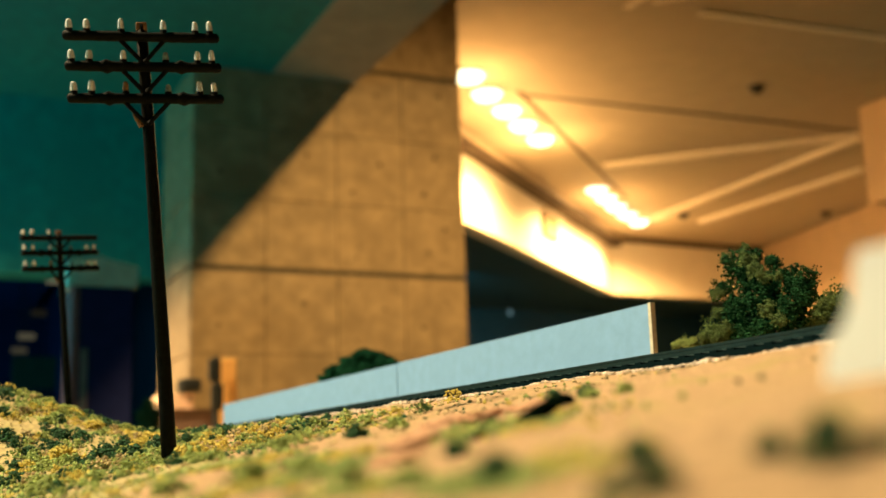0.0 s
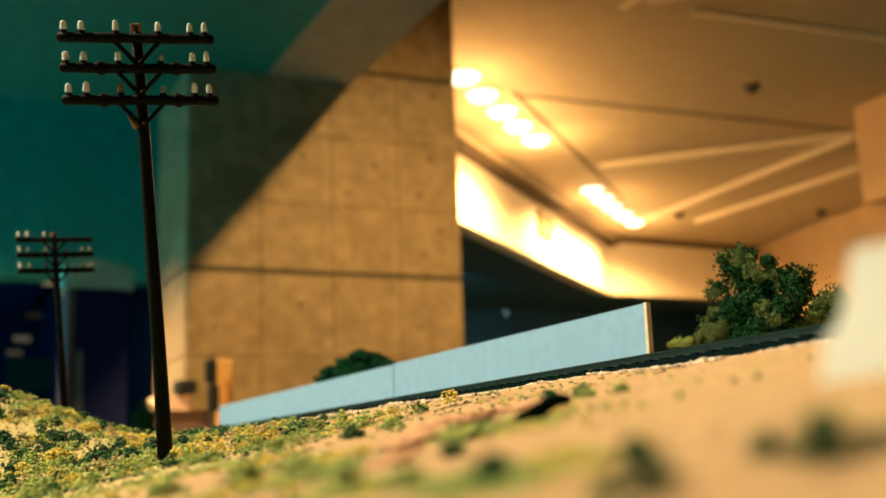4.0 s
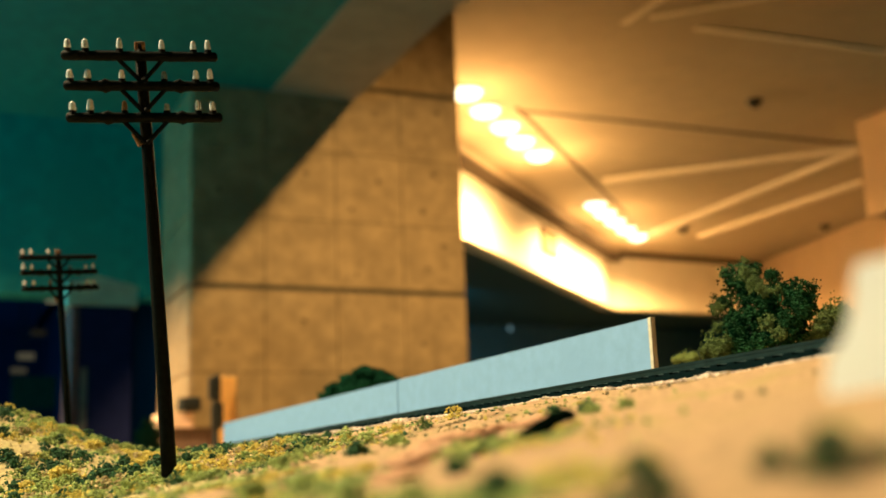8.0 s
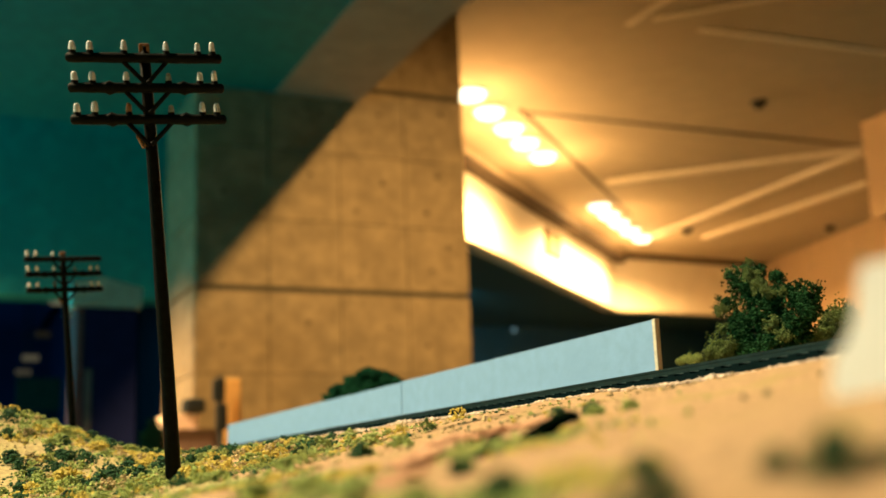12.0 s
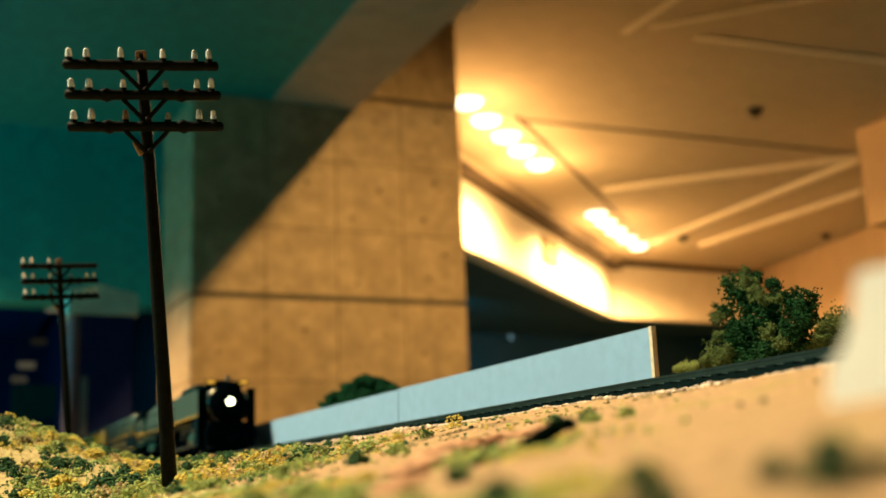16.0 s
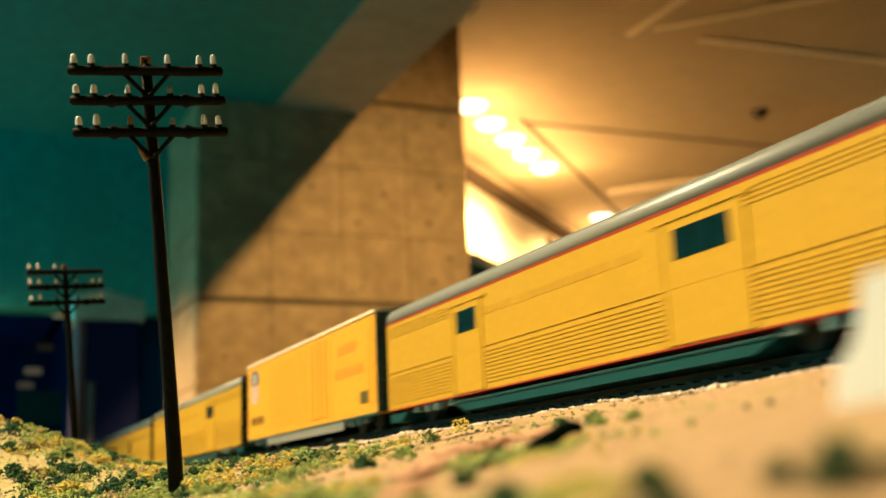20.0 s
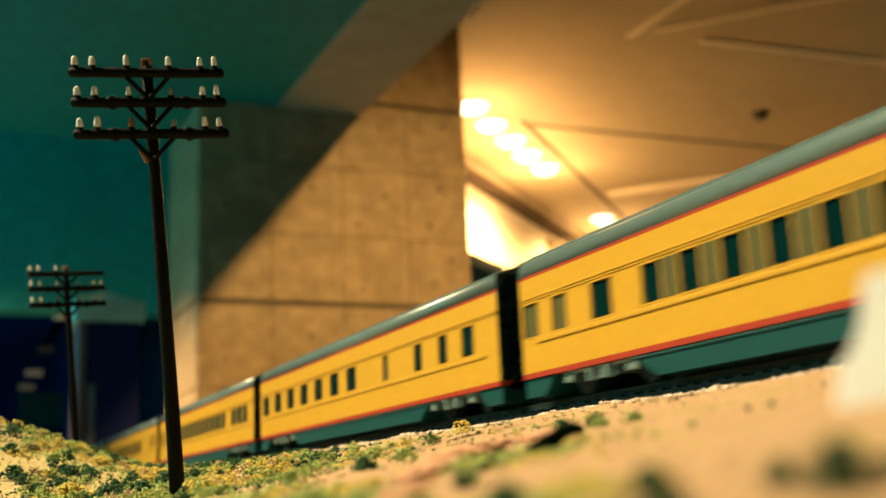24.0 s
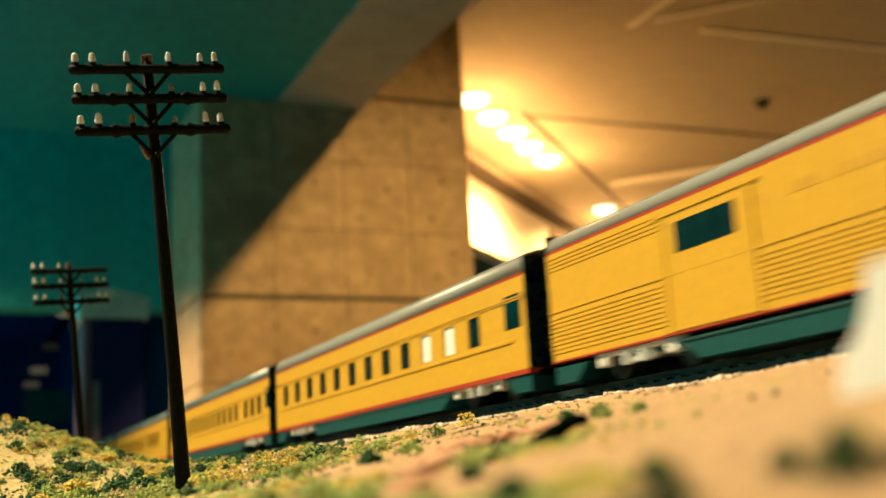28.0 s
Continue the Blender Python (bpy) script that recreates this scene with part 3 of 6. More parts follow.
# soft low turf patches close to the lens
for i in range(16000):
    y = 0.035 + 0.15 * rg.random()
    x = rg.uniform(-0.02, 0.5) * y + 0.02 * rg.random()
    if noise.noise(Vector((x * 60, y * 45, 4.4))) + 0.25 * (0.45 - x / y) < rg.uniform(0.0, 0.34):
        continue
    kind = "yellow" if hue_at(x * 1.7, y * 1.7) < -0.12 else "light"
    kinds[kind][0].lump(x, y, land(x, y) + 0.0001, rg.uniform(0.0002, 0.0005), rg, 0.8, 0.5)
for i in range(5000):
    y = 0.16 + 0.5 * rg.random()
    x = rg.uniform(-0.11, 0.145)
    kinds["tan"][0].lump(x, y, land(x, y) + 0.0001, rg.uniform(0.0003, 0.0007), rg, 0.7, 0.4)
# near bushes, taller than wide
for x, y, r, tall in ((0.0469, 0.0987, 0.0011, 1.4), (0.0341, 0.0485, 0.00132, 1.84), (0.0332, 0.0512, 0.00076, 1.39), (0.0422, 0.0443, 0.0014, 1.75), (0.0421, 0.0484, 0.0009, 1.4), (0.0448, 0.0430, 0.0008, 1.1), (0.0513, 0.1078, 0.0008, 1.2), (0.0402, 0.0583, 0.0009, 1.2), (0.0922, 0.1565, 0.00129, 1.24), (0.095, 0.1506, 0.00144, 1.3), (0.0342, 0.0658, 0.0013, 1.49), (0.0671, 0.1812, 0.00175, 1.35), (0.0376, 0.2830, 0.0019, 2.6)):
    clump("dark", x, y, r, 200, tall * 0.85)
    clump("light", x + 0.1 * r, y, r * 1.1, 18, tall * 0.8)
# the single bushes that stand out
for kind, x, y, r in (
        ("light", 0.0926, 0.1465, 0.0017), ("light", 0.0926, 0.1363, 0.0015), ("light", 0.1499, 0.2777, 0.0019), ("light", 0.0687, 0.1827, 0.0016),
        ("dark", 0.0957, 0.2846, 0.0014), ("dark", 0.0964, 0.3434, 0.0025), ("dark", 0.0924, 0.3265, 0.0017), ("light", 0.0560, 0.1880, 0.0024),
        ("light", 0.0397, 0.1232, 0.0019), ("dark", 0.0379, 0.2856, 0.0021), ("dark", 0.0404, 0.3027, 0.0013), ("dark", 0.0504, 0.3044, 0.0036),
        ("dark", 0.0516, 0.3314, 0.0029), ("dark", 0.0605, 0.3293, 0.0033), ("yellow", 0.0578, 0.3443, 0.0026), ("dark", 0.0721, 0.3441, 0.0024),
        ("light", 0.0790, 0.3600, 0.0029), ("yellow", 0.0685, 0.2982, 0.0024), ("dark", 0.0769, 0.3312, 0.0013), ("dark", 0.0219, 0.3692, 0.0038),
        ("dark", 0.0269, 0.3470, 0.0030), ("dark", 0.0227, 0.3294, 0.0028), ("dark", 0.0387, 0.3723, 0.0029), ("light", 0.0404, 0.4082, 0.0035),
        ("dark", 0.0344, 0.3527, 0.0024), ("yellow", 0.0355, 0.3396, 0.0041), ("yellow", 0.0331, 0.2963, 0.0028), ("light", 0.0503, 0.2139, 0.0026),
        ("light", 0.0327, 0.1229, 0.0025), ("light", 0.0285, 0.1458, 0.0022), ("dark", 0.0229, 0.4063, 0.0027), ("light", 0.0296, 0.4130, 0.0031),
        ("light", 0.0370, 0.4011, 0.0031), ("dark", 0.0376, 0.3782, 0.0024), ("yellow", 0.0318, 0.3695, 0.0028), ("light", 0.0786, 0.1912, 0.0023),
        ("yellow", 0.1010, 0.2814, 0.0021), ("light", 0.1062, 0.2659, 0.0017), ("light", 0.0338, 0.0931, 0.0020), ("light", 0.0330, 0.0772, 0.0015),
):
    clump(kind, x, y, r * (0.85 if y > 0.2 else 1.0), 130 if y > 0.2 else 90, 0.8 if kind != "dark" else 1.1 if y > 0.2 else 0.55)
for key, (c, m, label) in kinds.items():
    c.done({"dark": "bushes", "light": "turf", "yellow": "yellow_turf", "tan": "scatter"}[key], m, label, "ground cover")

# pink rock outcrop; near-black lumps paint the shade under its lip
rock = empty("rock_outcrop", (0, 0, 0))


def rough_lump(name, x, y, dz, rx, ry, rz, rot, tilt, material, seed):
    bm = bmesh.new()
    bmesh.ops.create_icosphere(bm, subdivisions=4, radius=1.0)
    m = pose(x, y, land(x, y) + dz, 0, tilt, rot)
    for v in bm.verts:
        d = 1 + 0.34 * noise.noise(v.co * 2.1 + Vector((seed, 0, 0))) + 0.2 * noise.noise(v.co * 5 + Vector((0, seed, 0)))
        v.co = m @ Vector((v.co.x * d * rx, v.co.y * d * ry, v.co.z * d * rz))
    return part(name, bm, material, rock, smooth=True)


LEDGE = ((0.0440, 0.1100, 0.0026), (0.0480, 0.1165, 0.0028), (0.0530, 0.1250, 0.0031), (0.0585, 0.1340, 0.0034), (0.0635, 0.1420, 0.0036), (0.0690, 0.1490, 0.0038),
         (0.0745, 0.1550, 0.0039), (0.0790, 0.1570, 0.0040), (0.0835, 0.1600, 0.0038), (0.0850, 0.1530, 0.0036), (0.0880, 0.1560, 0.0030))
for k, (x, y, w) in enumerate(LEDGE):
    rough_lump("ledge", x, y, -0.0003, w * 1.3, w * 1.0, w * 0.34, -27, -10, M_ROCK, 3 + 4 * k)
for k, (x, y, w) in enumerate(((0.0660, 0.1170, 0.0025), (0.0710, 0.1235, 0.0026), (0.0760, 0.1295, 0.0026), (0.0815, 0.1370, 0.0023), (0.0559, 0.1121, 0.0011), (0.0625, 0.1225, 0.0012))):
    rough_lump("shade_lump", x, y, 0.0004, w, w * 0.5, w * 0.42, -30, -24, M_ROCKDARK, 5 + k)
tagged(rock, "small pinkish plaster rock outcrop in the slope", "rock")

# light blue board behind the track
board = empty("blue_board", (0.205, 0.285, Z + 0.012))
part("panel", boxes([(0, 0.0012, 0.0017, 0.21, 0, 0.0348)]), M_BLUE, board)
part("panel", boxes([(0, 0.0012, 0.2108, 0.56, 0, 0.0345)]), M_BLUE, board)
part("edge_strip", boxes([(-0.0003, 0.0014, 0, 0.0015, 0, 0.0350)]), M_FOAMEDGE, board, "bare cream board edge")
tagged(board, "long low light blue foam board wall beside the track", "board")

# white plaster block close to the lens
bm = bmesh.new()
prof = [(0.0, -0.003), (0.028, -0.003), (0.028, 0.0076), (0.0034, 0.0072), (0.0031, 0.0070), (0.0027, 0.0036), (0.0020, 0.0022), (0.0008, 0.0014)]
prism(bm, prof, -0.003, 0.012)
bmesh.ops.bevel(bm, geom=list(bm.edges), offset=0.0002, segments=2, affect="EDGES")
blk = part("plaster_block", bm, M_BLOCK, smooth=False)
blk.matrix_world = pose(0.0560, 0.0572, Z + 0.0056, 0, 0, -66)
tagged(blk, "white plaster retaining block with a sloping end", "block")


# ---- telegraph poles ----
ARMZ = (0.0003, -0.0069, -0.0145)
TILT = -0.036            # the arms sag to one side


def telegraph_pole(base, top, arm_dir, length, seed, lost=()):
    r = random.Random(seed)
    up = (Vector(top) - Vector(base)).normalized()
    xa = (Vector(arm_dir) - up * Vector(arm_dir).dot(up)).normalized()
    ya = up.cross(xa)
    ob = empty("telegraph_pole", base)
    ob.matrix_world = Matrix.Translation(base) @ Matrix((xa, ya, up)).transposed().to_4x4()
    h = (Vector(top) - Vector(base)).length
    bm = bmesh.new()
    prev = None
    for i in range(9):
        f = i / 8
        z = -0.004 + (h + 0.004) * f
        rad = 0.0019 - 0.0006 * f
        ring = [bm.verts.new((rad * (1 + r.uniform(-.04, .04)) * math.cos(a) + 0.0002 * math.sin(3 * f), rad * math.sin(a), z)) for a in [2 * math.pi * q / 14 for q in range(14)]]
        if prev:
            for q in range(14):
                bm.faces.new((prev[q], prev[(q + 1) % 14], ring[(q + 1) % 14], ring[q]))
        else:
            bm.faces.new(ring[::-1])
        prev = ring
    bm.faces.new(prev)
    part("pole", bm, M_POLE, ob, smooth=True)
    bm = bmesh.new()
    box(bm, -0.0013, 0.0013, -0.0012, 0.0012, h - 0.0016, h + 0.0006, 0.0004)
    part("pole_top", bm, M_POLEND, ob, "worn orange-brown pole top")
    bm = bmesh.new()
    tube(bm, (-0.0014, -0.0009, h - 0.0245), (-0.0030, -0.0004, h - 0.0215), 0.0007, 0.0004, 8)
    part("glue_blob", bm, M_POLEND, ob, "tan glue blob")
    for k, dz in enumerate(ARMZ):
        z = h - 0.0034 + dz
        sh = 0.0001 * k

        def on_arm(x, y=-0.0014, up=0.0):
            return (x + sh, y, z + up + TILT * x)

        # the arm: a slightly lumpy rod with rounded ends and two bolt swellings
        stops = [(-length / 2, 0.0006), (-length / 2 + 0.0005, 0.0012)]
        stops += [(x * length, 0.00125 * r.uniform(0.94, 1.05)) for x in (-0.42, -0.36, -0.30)]
        swell = 0.0018 if k else 0.00125
        stops += [(-0.0098, 0.0013), (-0.0086, swell), (-0.0074, 0.0013), (-0.003, 0.0012), (0.003, 0.0012), (0.0074, 0.0013), (0.0086, swell), (0.0098, 0.0013)]
        stops += [(x * length, 0.00125 * r.uniform(0.94, 1.05)) for x in (0.30, 0.36, 0.42)]
        stops += [(length / 2 - 0.0005, 0.0012), (length / 2, 0.0006)]
        bm = bmesh.new()
        prev = None
        for x, rad in stops:
            cx, cy, cz = on_arm(x)
            ring = [bm.verts.new((cx, cy + rad * math.cos(a), cz + rad * math.sin(a))) for a in [2 * math.pi * q / 12 for q in range(12)]]
            if prev:
                for q in range(12):
                    bm.faces.new((prev[q], prev[(q + 1) % 12], ring[(q + 1) % 12], ring[q]))
            else:
                bm.faces.new(ring)
            prev = ring
        bm.faces.new(prev[::-1])
        part("crossarm", bm, M_POLE, ob, smooth=True)
        for sgn in (-1, 1):
            bm = bmesh.new()
            tube(bm, on_arm(sgn * 0.0052, up=-0.0007), (sgn * 0.0002, -0.0016, z - 0.0062), 0.00055, n=8)
            part("brace", bm, M_POLE, ob)
        for q, fx in enumerate((-0.455, -0.345, -0.13, 0.14, 0.345, 0.44)):
            x = fx * length
            if (k, q) in lost:
                continue
            worn = (k, q) in ((1, 3), (2, 3))
            short = r.uniform(0.80, 0.98) * (0.8 if worn else 1.0)
            wide = 0.92 if q < 2 else 0.8
            ins = bmesh.new()
            tube(ins, on_arm(x, up=0.0011), on_arm(x, up=0.0011 + 0.0011 * short), 0.00070 * wide, n=10)
            tube(ins, on_arm(x, up=0.0011 + 0.0010 * short), on_arm(x + r.uniform(-.0001, .0001), up=0.0011 + 0.0030 * short), 0.00096 * wide, 0.00070 * wide, 12)
            tube(ins, on_arm(x, up=0.0011 + 0.0030 * short), on_arm(x, up=0.0011 + 0.0034 * short), 0.00070 * wide, 0.00035, 12)
            if (k, q) == (2, 2):
                part("insulator", ins, M_POLEND, ob, "bare brown insulator peg")
            elif worn:
                part("insulator", ins, M_INSULWORN, ob, "worn grey insulator")
            else:
                part("insulator", ins, M_INSUL, ob, "white painted insulator")
            bm = bmesh.new()
            tube(bm, on_arm(x, up=0.0006), on_arm(x, up=0.0017), 0.00095, 0.0008, n=10)
            part("pin", bm, M_POLE, ob)
    return tagged(ob, "leaning dark brown plastic telegraph pole with three crossarms", "telegraph pole", "telegraph poles along the track")


telegraph_pole((0.053, 0.2723, Z + 0.0030), (0.0414, 0.2561, Z + 0.1047), (0.0361, -0.0066, 0.0015), 0.0362, 1)
telegraph_pole((0.0625, 0.562, land(0.0625, 0.562)), (0.052, 0.5471, Z + 0.1132), (0.0364, 0.0007, 0.0014), 0.0355, 2, {(0, 3), (0, 4), (0, 5)})


# ---- trees behind the track ----
def model_tree(loc, shaded, sunlit, seed, label, leaf=M_DGREEN, bright=M_LGREEN, trunk=True):
    """A foam tree: tufts of fine crumbs round twigs. Blobs are (y along the track, height over the lens, radius)."""
    r = random.Random(seed)
    x0, y0 = loc
    base = land(x0, y0)
    ob = empty("model_tree", (x0, y0, base))
    if trunk:
        bm = bmesh.new()
        tube(bm, (0, 0, -0.002), (0.0005, 0.0006, 0.010), 0.0030, 0.0020, 9)
        tube(bm, (0.0005, 0.0006, 0.0098), (0.0, 0.002, 0.022), 0.0020, 0.0012, 8)
        for yy, zz, s in shaded[4::7]:
            tube(bm, (0, 0.001, 0.008), (0, yy * 0.9, max(0.009, zz + Z - base)), 0.0010, 0.0003, 6)
        part("trunk", bm, M_BARK, ob)
    # crown light is painted: dark foam for shaded blobs, paler for sunlit ones
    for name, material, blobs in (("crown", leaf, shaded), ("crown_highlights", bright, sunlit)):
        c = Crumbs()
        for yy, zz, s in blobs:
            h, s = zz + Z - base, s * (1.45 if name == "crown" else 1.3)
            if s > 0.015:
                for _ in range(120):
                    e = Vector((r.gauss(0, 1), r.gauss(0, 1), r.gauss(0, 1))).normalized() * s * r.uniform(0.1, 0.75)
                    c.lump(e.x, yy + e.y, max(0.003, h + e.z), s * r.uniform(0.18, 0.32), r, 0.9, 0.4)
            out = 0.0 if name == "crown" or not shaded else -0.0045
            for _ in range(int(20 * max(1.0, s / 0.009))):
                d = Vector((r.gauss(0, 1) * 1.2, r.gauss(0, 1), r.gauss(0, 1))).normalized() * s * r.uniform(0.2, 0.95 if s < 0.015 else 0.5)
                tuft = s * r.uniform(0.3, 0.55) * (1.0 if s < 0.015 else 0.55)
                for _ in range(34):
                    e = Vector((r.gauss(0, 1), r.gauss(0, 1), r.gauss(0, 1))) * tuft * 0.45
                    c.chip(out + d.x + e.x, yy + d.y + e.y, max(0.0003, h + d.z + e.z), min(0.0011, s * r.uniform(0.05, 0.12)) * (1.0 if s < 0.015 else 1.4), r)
        if c.v:
            c.done(name, material, "", "", ob)
    return tagged(ob, label, "tree", "foam trees behind the track")


# blobs painted as the shaded and the sunlit parts of the crown
CROWN_SHADED = [(-0.0160, 0.0415, 0.0036), (-0.0105, 0.0400, 0.0036), (-0.0050, 0.0395, 0.0034),
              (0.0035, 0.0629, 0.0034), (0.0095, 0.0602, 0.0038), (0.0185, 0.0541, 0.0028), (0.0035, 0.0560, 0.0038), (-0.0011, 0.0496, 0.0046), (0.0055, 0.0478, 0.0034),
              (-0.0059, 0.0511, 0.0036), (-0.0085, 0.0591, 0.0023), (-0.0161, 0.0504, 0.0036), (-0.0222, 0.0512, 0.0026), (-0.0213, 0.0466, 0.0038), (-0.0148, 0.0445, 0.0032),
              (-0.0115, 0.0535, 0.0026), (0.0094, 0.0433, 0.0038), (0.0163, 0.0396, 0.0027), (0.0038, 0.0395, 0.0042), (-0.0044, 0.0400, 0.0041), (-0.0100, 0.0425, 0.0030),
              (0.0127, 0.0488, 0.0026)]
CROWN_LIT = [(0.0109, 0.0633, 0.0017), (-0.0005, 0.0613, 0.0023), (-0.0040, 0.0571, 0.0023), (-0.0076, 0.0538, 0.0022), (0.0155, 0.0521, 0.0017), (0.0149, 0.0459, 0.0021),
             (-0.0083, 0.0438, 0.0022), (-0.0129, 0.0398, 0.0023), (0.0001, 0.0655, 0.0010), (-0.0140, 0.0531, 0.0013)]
model_tree((0.243, 0.2783), CROWN_SHADED, CROWN_LIT, 5, "bushy dark green foam tree with a peaked crown", leaf=M_TREESHADE, bright=M_SHRUBLIT)
model_tree((0.236, 0.2944), [], [(-0.0007, 0.0395, 0.0032), (0.0028, 0.0375, 0.0026), (-0.0040, 0.0367, 0.0024), (-0.0066, 0.0401, 0.0018)], 6, "low yellow-green foam shrub beside the track", bright=M_SHRUBLIT, trunk=False)
model_tree((0.236, 0.3099), [], [(0.0044, 0.0370, 0.0015), (-0.0003, 0.0372, 0.0018), (-0.0048, 0.0370, 0.0017), (-0.0023, 0.0355, 0.0016)], 12, "tiny pale green foam shrub beside the track", trunk=False)
model_tree((0.262, 0.2678), [], [(0.0015, 0.0455, 0.0037), (-0.0032, 0.0468, 0.0034), (-0.0026, 0.0429, 0.0038), (0.0030, 0.0417, 0.0036), (0.0006, 0.0394, 0.0036), (0.0065, 0.0405, 0.0034), (-0.0065, 0.0450, 0.0034), (-0.0068, 0.0410, 0.0034), (0.0100, 0.0395, 0.0028), (0.0125, 0.0385, 0.0026)], 7,
           "yellow-green foam hedge beside the track", bright=M_SHRUBLIT, trunk=False)
model_tree((0.300, 0.790), [(0, 0.060, 0.018), (-0.016, 0.062, 0.017), (0.03, 0.055, 0.020), (-0.03, 0.055, 0.018), (0.06, 0.047, 0.019), (0, 0.038, 0.024), (-0.055, 0.042, 0.014), (0.03, 0.03, 0.024)], [],
           8, "dark green rounded foam tree behind the blue board", leaf=M_DEEP)
model_tree((0.2214, 1.260), [(0, 0.0600, 0.0100), (0.013, 0.0520, 0.0090), (-0.013, 0.0520, 0.0090), (0, 0.0430, 0.0115), (0.012, 0.034, 0.011), (-0.012, 0.034, 0.011)], [], 9, "dark green foam bush at the far end of the track", leaf=M_DGREEN, trunk=False)

# ---- things at the far end ----
far_z = land(0.5, 2.2)
ob = empty("station_model", (0.49, 2.22, far_z))
part("base", boxes([(-0.075, 0.06, 0, 0.12, 0, 0.100)]), M_BRICK, ob, "red-brown base")
part("canopy", boxes([(-0.075, -0.012, -0.005, 0.1, 0.1002, 0.1295)]), mat("pale_pink_roof", (0.78, 0.56, 0.43), 0.7, scale=60), ob, "pale pink roof")
tagged(ob, "small red-brown model building with a pale roof", "model building")
ob = empty("orange_board", (0.538, 2.19, far_z))
bm = bmesh.new()
box(bm, -0.018, 0.018, -0.006, 0.006, 0, 0.198, 0.002)
part("board", bm, M_POST, ob)
tagged(ob, "upright orange wooden board behind the layout", "board")
ob = empty("black_signal", (0.512, 2.17, far_z))
bm = bmesh.new()
tube(bm, (0, 0, 0), (0, 0, 0.20), 0.006, n=10)
part("mast", bm, M_BLACK, ob)
bm = bmesh.new()
box(bm, -0.016, 0.008, -0.006, 0.006, 0.150, 0.195, 0.003)
part("head", bm, M_BLACK, ob)
bm = bmesh.new()
box(bm, -0.010, 0.013, -0.007, 0.007, 0.095, 0.146, 0.003)
part("relay_case", bm, M_BLACK, ob)
tagged(ob, "dark upright model signal mast", "signal")
ob = empty("black_tank", (0.465, 2.20, far_z))
bm = bmesh.new()
tube(bm, (0, 0, 0.1297), (0, 0, 0.1304), 0.012, n=10)
part("stem", bm, M_BLACK, ob)
bm = bmesh.new()
box(bm, -0.021, 0.021, -0.02, 0.02, 0.1305, 0.158, 0.006)
part("tank", bm, M_BLACK, ob)
tagged(ob, "small black water tank on the model building", "tank")
# cabinet on the floor beyond the table end
ob = empty("tall_cabinet", (0.578, 4.2, 0))
part("body", boxes([(-0.096, 0.096, 0, 0.25, 0, Z + 0.668)]), M_PURPLE, ob)
part("edge_trim", boxes([(-0.121, -0.0965, -0.005, 0.25, 0, Z + 0.668)]), M_PINKEDGE, ob, "dull pink edge trim")
part("lettering_strip", boxes([(-0.088, -0.062, -0.004, -0.0005, Z + 0.02, Z + 0.44)]), M_DIMTEXT, ob, "pale upright lettering strip")
bm = bmesh.new()
prism(bm, [(-0.140, 0), (0.110, 0), (0.110, 0.076), (-0.030, 0.110), (-0.140, 0.090)], -0.02, 0.26)
o = part("cap", bm, M_TOPPLATE, ob, "grey-green cap")
o.location = (0, 0, Z + 0.6685)
tagged(ob, "tall narrow dark purple cabinet with a grey-green cap", "cabinet")
# dim board deep in the dark room
ob = empty("notice_board", (0.69, 8.6, 0))
part("panel", boxes([(-0.16, 0.15, 0, 0.02, 1.70, 1.935)]), M_BOARDDIM, ob, "dim grey-green panel")
part("stand", boxes([(-0.16, 0.15, 0.0205, 0.05, 0, 1.92)]), M_NAVY, ob)
tagged(ob, "dim grey-green notice board standing in the dark room", "board")
# small lit signs in the dark room
for x, z, w, h, s in ((0.838, 1.48, 0.122, 0.061, 0.35), (0.735, 1.211, 0.121, 0.056, 0.012), (0.652, 1.027, 0.13, 0.056, 0.08), (0.603, 0.918, 0.121, 0.051, 0.05), (1.519, 0.931, 0.085, 0.052, 0.02)):
    y = 9.0
    ob = empty("wall_light", (x * 1.0, y, Z + z - h / 2))
    part("bracket", boxes([(-w / 2, w / 2, 0.01, 0.06, 0, h)]), M_BLACK, ob)
    part("lit_face", boxes([(-w / 2 + 0.004, w / 2 - 0.004, 0.004, 0.0095, 0.004, h - 0.004)]), glow("sign_glow", (1.0, 0.85, 0.55), s), ob, "dim warm lit face")
    part("hanger", boxes([(-0.004, 0.004, 0.03, 0.04, h + 0.0005, ZL - (Z + z - h / 2))]), M_BLACK, ob)
    tagged(ob, "small dim lit sign hanging in the dark room", "sign", "signs in the dark room")
# small pale lamp deep in the recess
ob = empty("wall_light", (5.666, 10.452, 2.649))
part("bracket", boxes([(-0.012, 0.012, 0.011, 0.04, -0.02, 0.02)]), M_BLACK, ob)
part("lit_face", boxes([(-0.02, 0.02, 0.0, 0.01, -0.025, 0.025)]), glow("recess_lamp_glow", (0.55, 0.9, 1.0), 0.25), ob, "small pale blue lit face")
part("hanger", boxes([(-0.004, 0.004, 0.018, 0.026, 0.0205, 0.208)]), M_BLACK, ob)
tagged(ob, "small pale blue lamp hanging in the dark recess", "lamp")

# ---- the train: local y runs back from the front coupler, z from the rail, in millimetres ----
MM = 0.001


def mmbox(rows, bevel=0.0):
    bm = bmesh.new()
    for r in rows:
        box(bm, *[q * MM for q in r], bevel * MM)
    return bm


def mmprism(prof, y0, y1, axis="y"):
    bm = bmesh.new()
    prism(bm, [(a * MM, b * MM) for a, b in prof], y0 * MM, y1 * MM, axis)
    return bm


